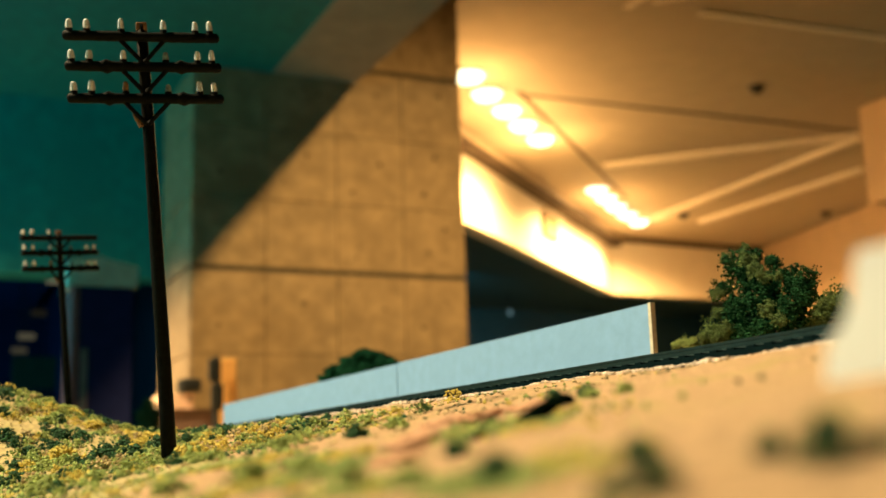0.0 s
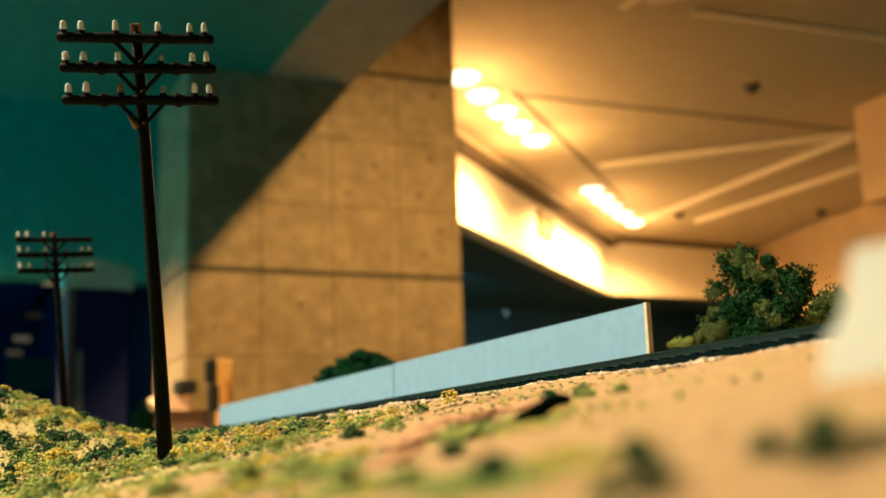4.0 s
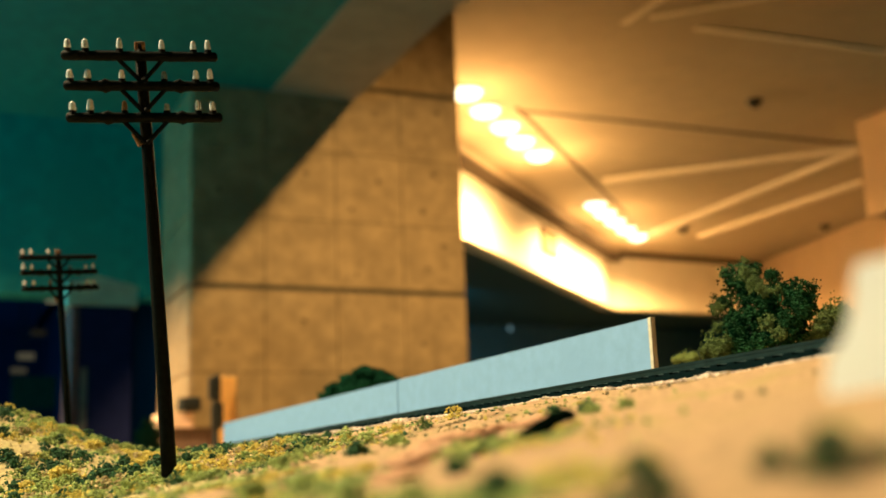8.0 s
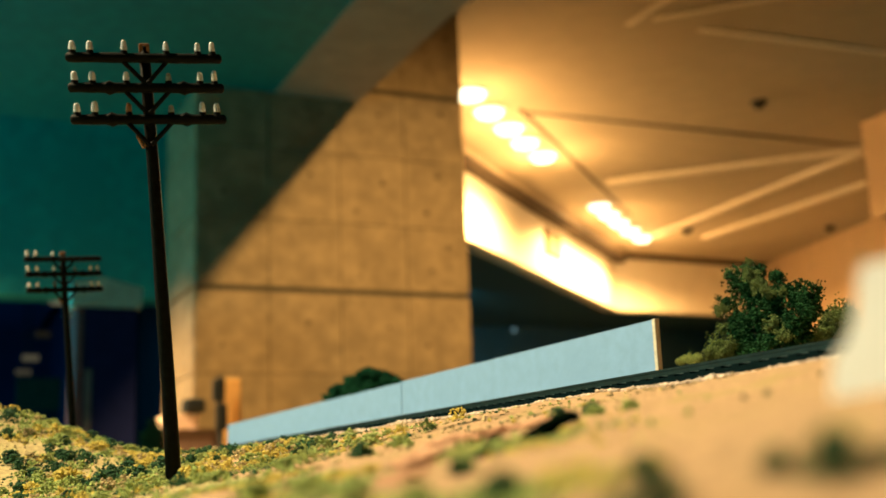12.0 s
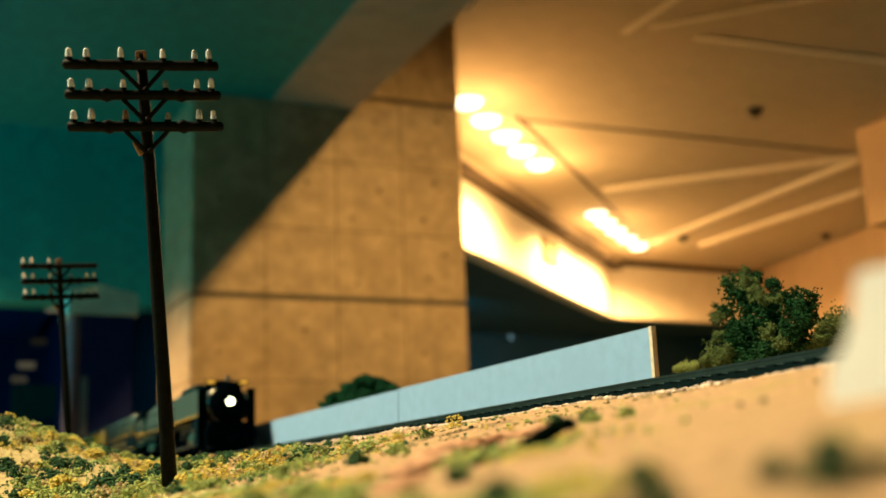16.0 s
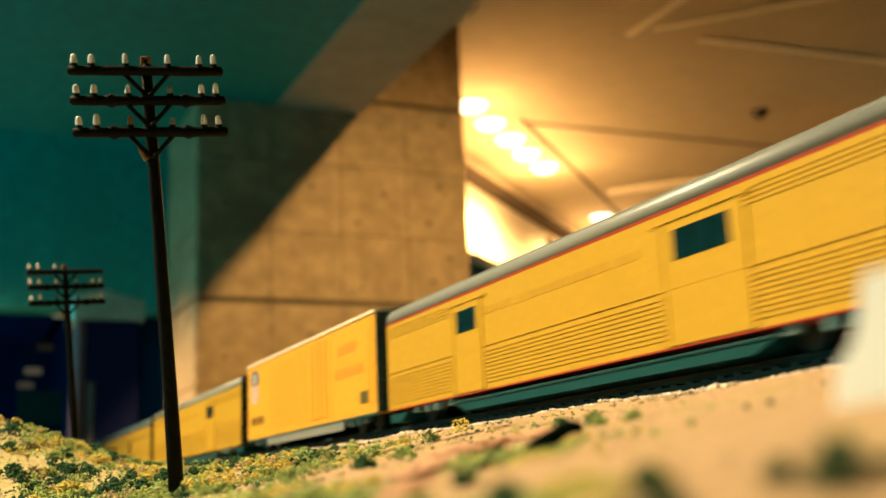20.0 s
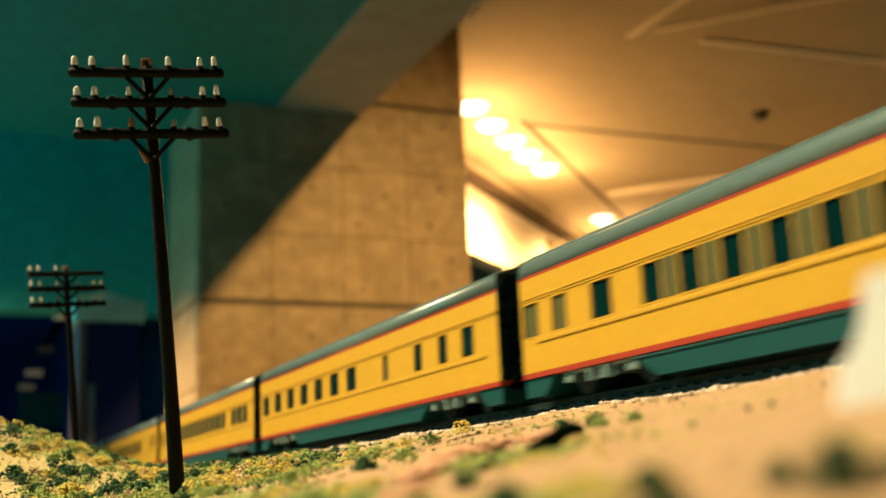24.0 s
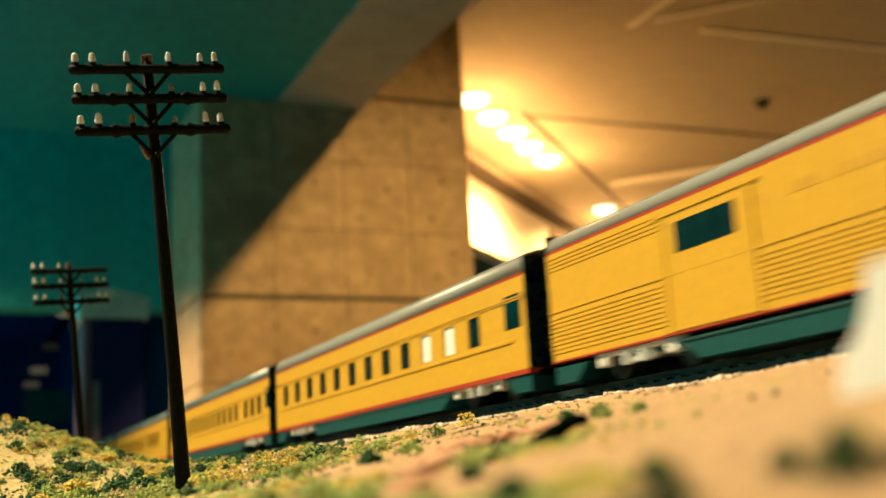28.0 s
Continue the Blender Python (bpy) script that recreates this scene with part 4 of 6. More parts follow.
def mmtubes(rows):
    bm = bmesh.new()
    for a, b, r0, r1, n in rows:
        tube(bm, [q * MM for q in a], [q * MM for q in b], r0 * MM, r1 * MM, n)
    return bm


def each(name, maker, args, material, parent, label=""):
    """One part for each row."""
    for row in args[0]:
        part(name, maker([row], *args[1:]), material, parent, label)


WHEELS = {}


def wheel_pair(parent, y, d, w=16.0, material=None, spoked=False):
    key = (d, w, spoked)
    if key not in WHEELS:
        bm = bmesh.new()
        for s in (-1, 1):
            tube(bm, (s * (w / 2 - 0.5) * MM, 0, 0), (s * (w / 2 + 2.2) * MM, 0, 0), d / 2 * MM, d / 2 * MM, 20)
            tube(bm, (s * (w / 2 - 1.2) * MM, 0, 0), (s * (w / 2 - 0.5) * MM, 0, 0), (d / 2 + 0.7) * MM, (d / 2 + 0.5) * MM, 20)
        tube(bm, (-w / 2 * MM, 0, 0), (w / 2 * MM, 0, 0), 1.2 * MM, 1.2 * MM, 8)
        WHEELS[key] = mesh_of(bm, material or M_STEEL)
    o = new("wheelset", WHEELS[key])
    o.parent, o.location = parent, (0, y * MM, d / 2 * MM)
    return o


TRUCKS = {}


def truck(parent, y, material, axles=2, base=29.0, d=10.5):
    """A bogie with side frames, springs and wheelsets."""
    key = (material.name, axles, base)
    if key not in TRUCKS:
        bm = bmesh.new()
        n0, n1 = -base / 2 - 4, base / 2 + 4
        for s in (-1, 1):
            xo, xi = s * 15.6, s * 13.6
            lo, hi = min(xo, xi), max(xo, xi)
            for r in ((lo, hi, n0, n1, 5.6, 7.4), (lo, hi, -6.5, 6.5, 3.0, 5.5)):
                box(bm, *[q * MM for q in r], 0.4 * MM)
            for k in range(axles):
                ya = -base / 2 + base * k / (axles - 1)
                box(bm, *[q * MM for q in (min(s * 13.6, s * 16.5), max(s * 13.6, s * 16.5), ya - 2.4, ya + 2.4, 3.2, 7.0)], 0.5 * MM)
            for ya in (-4.0, 4.0):
                tube(bm, (s * 16.0 * MM, ya * MM, 2.6 * MM), (s * 16.0 * MM, ya * MM, 6.0 * MM), 1.4 * MM, 1.4 * MM, 10)
        box(bm, *[q * MM for q in (-13.7, 13.7, -3, 3, 4.5, 7.0)])
        TRUCKS[key] = mesh_of(bm, material)
    o = new("truck", TRUCKS[key])
    o.parent, o.location = parent, (0, y * MM, 0)
    for k in range(axles):
        w = wheel_pair(o, 0, d)
        w.location = (0, (-base / 2 + base * k / (axles - 1)) * MM, d / 2 * MM)
    return o


def roof_profile(hw, ze, zt, n=12, flat=0.55):
    pts = [(-hw, ze)]
    for i in range(1, n):
        a = math.pi * i / n
        pts.append((-hw * math.copysign(abs(math.cos(a)) ** 0.75, math.cos(a)), ze + (zt - ze) * math.sin(a) ** flat))
    pts.append((hw, ze))
    return pts


HW = 17.5


def swept(ob):
    """Rounds the shading of a swept shape, but for its end caps and its flat underside."""
    for p in ob.data.polygons:
        p.use_smooth = abs(p.normal.y) < 0.5 and p.normal.z > -0.9
    return ob


def bars(parent, side, y0, y1, z0, z1, n, material, name="lettering"):
    """Unreadable lettering as short upright bars."""
    r = random.Random(int(y0 * 7 + z0))
    rows = []
    w = (y1 - y0) / n
    for i in range(n):
        if r.random() < 0.12:
            continue
        a = y0 + i * w
        x0, x1 = (-HW - 0.14, -HW - 0.02) if side < 0 else (HW + 0.02, HW + 0.14)
        rows.append((x0, x1, a + 0.12 * w, a + w * r.uniform(0.6, 0.85), z0, z1))
    return part(name, mmbox(rows), material, parent)


def side_wall(x0, x1, y0, y1, z0, z1, openings, zs):
    """One car side as a single sheet of thickness x1 - x0 with window openings between the heights zs."""
    ys = sorted({y0, y1} | {q for w in openings for q in w})
    zz = [z0, zs[0], zs[1], z1]
    holes = {(i, 1) for i in range(len(ys) - 1) if any(a <= (ys[i] + ys[i + 1]) / 2 <= b for a, b in openings)}
    bm = bmesh.new()
    vd = {}

    def v(x, i, j):
        if (x, i, j) not in vd:
            vd[(x, i, j)] = bm.verts.new((x * MM, ys[i] * MM, zz[j] * MM))
        return vd[(x, i, j)]

    solid = {(i, j) for i in range(len(ys) - 1) for j in range(3)} - holes
    for i, j in solid:
        for x in (x0, x1):
            bm.faces.new((v(x, i, j), v(x, i + 1, j), v(x, i + 1, j + 1), v(x, i, j + 1)))
        for (di, dj), (a, b) in (((-1, 0), ((i, j), (i, j + 1))), ((1, 0), ((i + 1, j), (i + 1, j + 1))), ((0, -1), ((i, j), (i + 1, j))), ((0, 1), ((i, j + 1), (i + 1, j + 1)))):
            if (i + di, j + dj) not in solid:
                bm.faces.new((v(x0, *a), v(x0, *b), v(x1, *b), v(x1, *a)))
    return bm


def shifted(rows, d):
    return [(r[0] + d, r[1] + d, *r[2:]) for r in rows]


def passenger_car(L, windows, label, doors=(), fluted=False, zt=35.9, zb=7.9, wz=(18.4, 28.2), curtains=(), bright=(), silver=False, roof=None, name="passenger_car",
                  letters=(), high=(), bands=(), plain=False, shift=6.0):
    ob = empty(name, (TX, 0, RAIL))
    y0, y1 = 7.5, L - 7.5
    windows, doors, curtains, bright, letters, bands = (shifted(r, shift) for r in (windows, doors, curtains, bright, letters, bands))
    opens = [w for w in windows if w[1] < y1 - 1]
    for x0, x1 in ((-HW, -HW + 1.2), (HW - 1.2, HW)):
        part("side_wall", side_wall(x0, x1, y0, y1, zb, zt, opens, wz), M_YEL, ob, "yellow car side")
    part("inner_core", mmbox([(-HW + 2.4, HW - 2.4, y0 + 1, y1 - 1, zb + 0.5, zt + 2)]), M_CAB, ob)
    part("end_wall", mmbox([(-HW, HW, y0 - 0.8, y0 - 0.02, zb, zt + 6)]), M_LOCOMID, ob, "dark car end")
    part("end_wall", mmbox([(-HW, HW, y1 + 0.02, y1 + 0.8, zb, zt + 6)]), M_LOCOMID, ob, "dark car end")
    swept(part("roof", mmprism(roof_profile(HW, zt + 0.85, 46.0 if zt > 37 and not silver else 44.6, 20), y0, y1), roof or M_ROOF, ob, "grey arched roof"))
    for q in (3, 5, 15, 17):
        px, pz = roof_profile(HW, zt + 0.85, 46.0 if zt > 37 and not silver else 44.6, 20)[q]
        part("roof_seam", mmbox([(px - 0.22, px + 0.22, y0 + 1, y1 - 1, pz - 0.3, pz + 0.22)], 0.08), roof or M_ROOF, ob)
    part("letterboard_stripe", mmbox([(-HW - 0.02, HW + 0.05, y0, y1, zt + 0.02, zt + 0.84)]), M_YEL if plain else M_RED, ob, "yellow band" if plain else "red stripe")
    part("sill_stripe", mmbox([(-HW - 0.08, HW + 0.08, y0, y1, zb - 0.02 - (0.45 if fluted else 1.5), zb - 0.02)]), M_YEL if plain else M_RED, ob, "yellow band" if plain else "red stripe")
    top = zb - 1.75
    for prof in ([(y0, 0.9), (y0 + 11, 0.9), (y0 + 16.5, top), (y0, top)],
                 [(y0 + 57, top), (y0 + 66, 0.5), (y1 - 66, 0.5), (y1 - 57, top)],
                 [(y1 - 11, 0.9), (y1, 0.9), (y1, top), (y1 - 16.5, top)]):
        part("skirt", mmprism(prof, -HW + 0.6, HW - 0.6, axis="x"), M_SKIRT, ob, "dark teal-grey skirt")
    part("skirt_rail", mmbox([(-HW + 0.1, HW - 0.1, y0 + 57, y1 - 57, top - 0.7, top - 0.05)], 0.2), M_SKIRT, ob)
    part("floor_frame", mmbox([(-HW + 3.5, HW - 3.5, y0, y1, 5.4, zb - 0.2)]), M_LOCODK, ob)
    for w0, w1 in opens:
        mid = (w0 + w1) / 2
        # panes within bright carry the painted glint
        m = M_WINGLINT if any(a <= mid <= b for a, b in bright) else M_CURTAIN if any(a <= mid <= b for a, b in curtains) else M_CAB
        fr = 0.5
        for p0, p1, x0, x1 in ((-HW + 0.55, -HW + 0.75, -HW - 0.12, -HW + 0.3), (HW - 0.75, HW - 0.55, HW - 0.3, HW + 0.12)):
            pane = part("window_pane", mmbox([(p0, p1, w0, w1, wz[0], wz[1])]), m, ob)
            rows = [(x0, x1, w0 - fr, w0, wz[0] - fr, wz[1] + fr), (x0, x1, w1, w1 + fr, wz[0] - fr, wz[1] + fr),
                    (x0, x1, w0, w1, wz[0] - fr, wz[0]), (x0, x1, w0, w1, wz[1], wz[1] + fr)]
            part("window_frame", mmbox(rows), M_YEL, pane)
    for b0, b1 in bands:
        inside = sorted(w for w in opens if b0 <= w[0] and w[1] <= b1)
        for (a0, a1), (c0, c1) in zip(inside, inside[1:]):
            for x0, x1 in ((-HW - 0.06, -HW - 0.01), (HW + 0.01, HW + 0.06)):
                part("window_blind", mmbox([(x0, x1, a1 + 0.5, c0 - 0.5, wz[0], wz[1])]), M_CURTAIN, ob, "olive window blind")
    for w0, w1 in high:
        each("door_window", mmbox, ([(-HW - 0.1, -HW + 0.2, w0, w1, 20.5, 31.0), (HW - 0.2, HW + 0.1, w0, w1, 20.5, 31.0)],), M_CAB, ob)
    if not fluted:
        for zz in (wz[1] + 0.7, wz[1] + 1.5):
            part("belt_rail", mmbox([(-HW - 0.3, HW + 0.3, y0, y1, zz, zz + 0.4)], 0.1), M_YEL, ob)
        part("belt_rail", mmbox([(-HW - 0.5, HW + 0.5, y0 + 9, y1 - 9, wz[0] - 2.2, wz[0] - 0.9)], 0.3), M_YEL, ob)
    spans, p = [], y0
    for d0, d1, k in sorted(doors):
        spans.append((p, d0 - 1))
        p = d1 + 1
        part("baggage_door", mmbox([(HW + 0.03, HW + 0.25, d0, d1, zb + 0.3, zt - 2.6)]), M_YEL, ob)
        dr = part("baggage_door", mmbox([(-HW - 0.25, -HW - 0.03, d0, d1, zb + 0.3, zt - 2.6)]), M_YEL, ob)
        u0, u1 = d0 + (d1 - d0) * 0.14, d1 - (d1 - d0) * 0.14
        each("door_window", mmbox, ([(-HW - 0.34, -HW - 0.26, u0, u1, 26.0, 33.4), (HW + 0.26, HW + 0.34, u0, u1, 26.0, 33.4)],), M_DOORGLASS, dr)
        each("window_bar", mmbox, ([(-HW - 0.40, -HW - 0.345, u0 + (u1 - u0) * q - 0.25, u0 + (u1 - u0) * q + 0.25, 26.0, 33.4) for q in (0.33, 0.67)],), M_LOCODK, dr)
        each("door_post", mmbox, ([(s * (HW + 0.28) - 0.25, s * (HW + 0.28) + 0.25, q - 0.7, q + 0.7, zb + 0.3, zt - 2.6) for s in (-1, 1) for q in (d0 - 0.8, d1 + 0.8)],), M_YEL, ob)
        part("door_track", mmbox([(-HW - 0.6, HW + 0.6, d0 - 4, d1 + 4, zt - 2.5, zt - 1.8)]), M_YEL, ob)
    spans.append((p, y1))
    if fluted:
        rows, small = [], []
        for a, b in spans:
            for i in range(9):
                z = zb + 2.0 + i * 1.22
                rows.append((-HW - 0.22, HW + 0.22, a, b, z, z + 0.62))
            if a == y0 or b == y1:
                for i in range(4):
                    z = zt - 5.2 + i * 1.15
                    small.append((-HW - 0.2, HW + 0.2, a, b, z, z + 0.58))
        each("rib", mmbox, (rows,), M_YEL, ob)
        each("rib", mmbox, (small,), M_YEL, ob)
        part("belt_rail", mmbox([(-HW - 0.3, HW + 0.3, y0, y1, zb + 13.6, zb + 14.2)]), M_YEL, ob)
    for a, b, z0, z1, n in letters:
        bars(ob, -1, a, b, z0, z1, n, M_LETTER)
        bars(ob, 1, a, b, z0, z1, n, M_LETTER)
    tm = M_TRUCK if silver else M_TRUCKMID
    truck(ob, y0 + 39, tm, base=31)
    truck(ob, y1 - 39, tm, base=31)
    for ya, yb in ((0.0, y0 - 0.85), (y1 + 0.85, L)):
        part("diaphragm", mmbox([(-9.5, 9.5, ya + 0.1, yb - 0.1, 7.5, 42)], 0.2), M_LOCODK, ob, "black folding diaphragm")
    part("roof_vent", mmbox([(-2.5, 2.5, y0 + 30 + k * (L - 60) / 5, y0 + 36 + k * (L - 60) / 5, 45.7, 46.7) for k in range(6)]), roof or M_ROOF, ob)
    return tagged(ob, label, "railway car", "cars of the passing train")


def evenly(a, b, n, w):
    return [(a + (b - a - w) * i / (n - 1), a + (b - a - w) * i / (n - 1) + w) for i in range(n)]


def coach():
    """Coach windows: a group of three, a long row, then singles, of which the last are curtained."""
    return evenly(18, 56, 3, 8) + evenly(71, 219, 10, 8.0) + [(233, 243), (256, 264), (272, 281)], [(254, 285)]


def steam_locomotive():
    ob = empty("steam_locomotive", (TX, 0, RAIL))
    n = 64
    def barrel(y0, y1, r0, r1, zc):
        return mmtubes([((0, y0, zc), (0, y1, zc), r0, r1, n)])
    swept(part("smokebox", barrel(14, 78, 12.6, 12.6, 33.0), M_LOCOMID, ob))
    swept(part("boiler", barrel(78.1, 160, 13.6, 14.4, 33.2), M_LOCO, ob, "grey boiler barrel"))
    part("firebox", mmprism([(-15.0, 20), (15.0, 20), (15.2, 34), (13.8, 42), (9, 47), (0, 48.6), (-9, 47), (-13.8, 42), (-15.2, 34)], 160.1, 226), M_LOCO, ob)
    rows = []
    for yb in (79, 100, 122, 143, 161, 190):
        rows.append(((0, yb, 33.2), (0, yb + 1.0, 33.2), 14.6 if yb > 120 else 14.2, 14.6 if yb > 120 else 14.2, n))
    each("boiler_band", mmtubes, (rows[:4],), M_LOCODK, ob)
    part("smokebox_front", mmtubes([((0, 12.2, 33), (0, 13.98, 33), 9.5, 12.4, n)]), M_LOCODK, ob)
    part("smokebox_door", mmtubes([((0, 11.2, 33), (0, 12.15, 33), 7.0, 8.2, n)]), M_LOCODK, ob)
    part("headlight_housing", mmtubes([((0, 7.2, 33.6), (0, 11.1, 33.6), 3.1, 3.1, 18)]), M_LOCODK, ob)
    part("headlight", mmtubes([((0, 6.6, 33.6), (0, 7.15, 33.6), 2.2, 2.4, 18)]), M_HEAD, ob, "bright lit headlight")
    # deflector plates
    for s in (-1, 1):
        x0, x1 = sorted((s * 19.0, s * 18.2))
        part("smoke_deflector", mmbox([(x0, x1, 17.5, 94, 25.65, 42.4)], 0.35), M_LOCO, ob, "long grey smoke deflector")
        part("front_skirt", mmbox([(x0, x1, 17.5, 30, 6.0, 24.4)], 0.3), M_LOCOMID, ob, "dark grey front side plate")
        part("deflector_front", mmbox([(min(s * 19.0, s * 13.2), max(s * 19.0, s * 13.2), 16.6, 17.4, 5, 43.0)], 0.3), M_LOCODK, ob)
        each("deflector_stay", mmbox, ([(min(s * 18.2, s * 12), max(s * 18.2, s * 12), yq, yq + 0.8, 40, 40.8) for yq in (30, 60, 92)],), M_LOCODK, ob)
        part("running_board", mmbox([(min(s * 12.5, s * 17.3), max(s * 12.5, s * 17.3), 18, 228, 23.6, 24.7)]), M_LOCODK, ob)
        part("yellow_edge", mmbox([(min(s * 17.32, s * 17.62), max(s * 17.32, s * 17.62), 94.2, 262, 24.7, 25.2)]), M_GOLD, ob, "yellow lining stripe")
        part("yellow_edge", mmbox([(min(s * 18.2, s * 19.1), max(s * 18.2, s * 19.1), 17.5, 94, 25.1, 25.6)]), M_GOLD, ob, "yellow lining stripe")
        cyl = part("cylinder", mmtubes([((s * 13.6, 24, 11.5), (s * 13.6, 47, 11.5), 5.0, 5.0, 18)]), M_SKIRT, ob)
        part("cylinder_cover", mmtubes([((s * 13.6, 22.6, 11.5), (s * 13.6, 23.95, 11.5), 4.0, 4.8, 18)]), M_STEEL, cyl)
        part("valve_chest", mmtubes([((s * 13.0, 22, 18.5), (s * 13.0, 49, 18.5), 3.4, 3.4, 16)]), M_LOCOMID, ob)
        part("steam_pipe", mmtubes([((s * 12.6, 36, 21), (s * 11.0, 36, 31), 2.6, 2.6, 12)]), M_LOCOMID, ob)
        each("crosshead_guide", mmbox, ([(min(s * 13, s * 14.4), max(s * 13, s * 14.4), 49.5, 72, 13.6, 14.4), (min(s * 13, s * 14.4), max(s * 13, s * 14.4), 49.5, 72, 9.2, 9.9)],), M_STEEL, ob)
        each("reverse_link", mmbox, ([(min(s * 14, s * 15.2), max(s * 14, s * 15.2), 82, 84.5, 13, 24), (min(s * 14.2, s * 15), max(s * 14.2, s * 15), 50, 84, 17.8, 18.8)],), M_STEEL, ob)
        part("side_pipe", mmtubes([((s * 14.8, 102, 28.5), (s * 15.2, 226, 28.5), 0.5, 0.5, 8), ((s * 14.2, 80, 38), (s * 14.4, 224, 39), 0.4, 0.4, 8)]), M_LOCODK, ob)
        part("injector", mmbox([(min(s * 13, s * 16.4), max(s * 13, s * 16.4), 186, 206, 10.5, 16.5)], 0.8), M_SKIRT, ob)
        part("air_tank", mmtubes([((s * 14.6, 122, 20.5), (s * 14.6, 176, 20.5), 2.3, 2.3, 14)]), M_LOCODK, ob)
        part("feed_pipe", mmtubes([((s * 15.4, 100, 18), (s * 15.6, 150, 15), 0.6, 0.6, 8), ((s * 15.6, 150, 15), (s * 15.4, 214, 8), 0.6, 0.6, 8)]), M_LOCODK, ob)
    # stack, domes and top fittings
    part("smoke_stack", mmbox([(-4.5, 4.5, 27, 40, 45.0, 49.5)], 1.0), M_LOCODK, ob)
    part("stack_shroud", mmbox([(-8.5, 8.5, 18.5, 52, 43.4, 47.6)], 1.5), M_LOCODK, ob)
    part("feedwater_heater", mmtubes([((-10, 21, 44.6), (10, 21, 44.6), 3.4, 3.4, 16)]), M_LOCODK, ob)
    part("bell", mmtubes([((0, 14.5, 47.6), (0, 14.5, 51), 2.2, 1.0, 14)]), M_STEEL, ob)
    part("sand_dome", mmbox([(-6.5, 6.5, 86, 131, 45.2, 52.2)], 2.0), M_LOCOMID, ob)
    part("steam_dome", mmbox([(-5, 5, 136, 154, 45.6, 49.8)], 2.0), M_LOCOMID, ob)
    part("turret", mmbox([(-7, 7, 200, 220, 48.2, 50.2)], 0.8), M_LOCOMID, ob)
    part("whistle", mmtubes([((3, 132, 46), (3, 132, 51), 0.7, 0.7, 8)]), M_STEEL, ob)
    for s in (-1, 1):
        part("marker_lamp", mmbox([(s * 10.8 - 3.2, s * 10.8 + 3.2, 16.2, 18.4, 45.3, 48.7)], 0.4), M_LOCODK, ob)
        each("number_board", mmbox, ([(min(s * 12.46, s * 12.5), max(s * 12.46, s * 12.5), 16.9, 18.0, 46.2, 47.8), (s * 10.8 - 2.6, s * 10.8 + 2.6, 16.05, 16.18, 46.0, 48.0)],), M_AMBER, ob, "lit amber number board")
    # frames, pilot and deck
    part("frame", mmbox([(-6, 6, 12, 228, 8, 16.5)]), M_LOCODK, ob)
    part("pilot", mmprism([(-14.5, 1.2), (14.5, 1.2), (15.5, 6), (15.5, 15.5), (13, 20), (-13, 20), (-15.5, 15.5), (-15.5, 6)], 4.5, 12.5), M_LOCODK, ob)
    part("pilot_beam", mmbox([(-16.4, 16.4, 3.2, 4.45, 9.5, 15.2)], 0.5), M_LOCODK, ob)
    part("front_coupler", mmbox([(-2, 2, 0.2, 3.15, 8, 11)], 0.5), M_LOCODK, ob)
    each("front_step", mmbox, ([(-15, -11, 2.6, 4.2, 4, 4.6), (11, 15, 2.6, 4.2, 4, 4.6)],), M_STEEL, ob)
    part("handrail", mmtubes([((-13, 3.6, 20), (-13, 3.6, 27), 0.3, 0.3, 6), ((13, 3.6, 20), (13, 3.6, 27), 0.3, 0.3, 6), ((-13, 3.6, 27), (13, 3.6, 27), 0.3, 0.3, 6)]), M_LOCODK, ob)
    # cab
    part("cab", mmprism([(-17, 17), (17, 17), (17, 38.5), (12, 45.5), (0, 47.5), (-12, 45.5), (-17, 38.5)], 226.5, 258), M_SKIRT, ob, "dark grey cab")
    part("cab_roof", mmprism([(-17.6, 38.3), (-12.3, 46.2), (0, 48.2), (12.3, 46.2), (17.6, 38.3), (17.2, 38), (12, 45.6), (0, 47.55), (-12, 45.6), (-17.2, 38)], 224, 263), M_LOCODK, ob)
    for s in (-1, 1):
        x0, x1 = (-17.2, -17.02) if s < 0 else (17.02, 17.2)
        for a, b in ((231.5, 240), (242.5, 251)):
            part("cab_window", mmbox([(x0, x1, a, b, 29.5, 37)]), M_GLASSSHEEN, ob, "cab window with a grey reflection painted on")
        part("window_frame", mmbox([(x0, x1 + 0.05, 240.2, 242.3, 29, 37.4), (x0, x1, 230.6, 231.4, 29, 37.4), (x0, x1, 251.1, 251.9, 29, 37.4)]), M_LOCOMID, ob)
        each("number_panel", mmbox, ([(x0 - 0.03, x1 + 0.03, 236 + k * 4.2, 238.4 + k * 4.2, 19.4, 22.0) for k in range(3)],), M_LETTERDIM, ob, "dull gold cab lettering")
        part("cab_band", mmbox([(x0 - 0.0, x1 - 0.05, 228, 257, 18.2, 26.4)]), M_LOCOMID, ob, "dark grey band")
        part("cab_lining", mmbox([(x0, x1, 228, 257, 26.7, 27.3)]), M_GOLD, ob)
        each("cab_step", mmbox, ([(s * 14 - 2, s * 14 + 2, 250, 257, 4, 5), (s * 14 - 2, s * 14 + 2, 250, 257, 9, 10), (s * 14 - 2, s * 14 - 1, 256, 257, 4, 17)],), M_LOCODK, ob)
        part("red_valve", mmbox([(s * 15 - 0.8, s * 15 + 0.8, 246.4, 248.2, 3.2, 7)]), M_REDDK, ob)
    part("ash_pan", mmprism([(-11, 4), (11, 4), (13, 12), (14.5, 19.5), (-14.5, 19.5), (-13, 12)], 172, 256), M_LOCODK, ob)
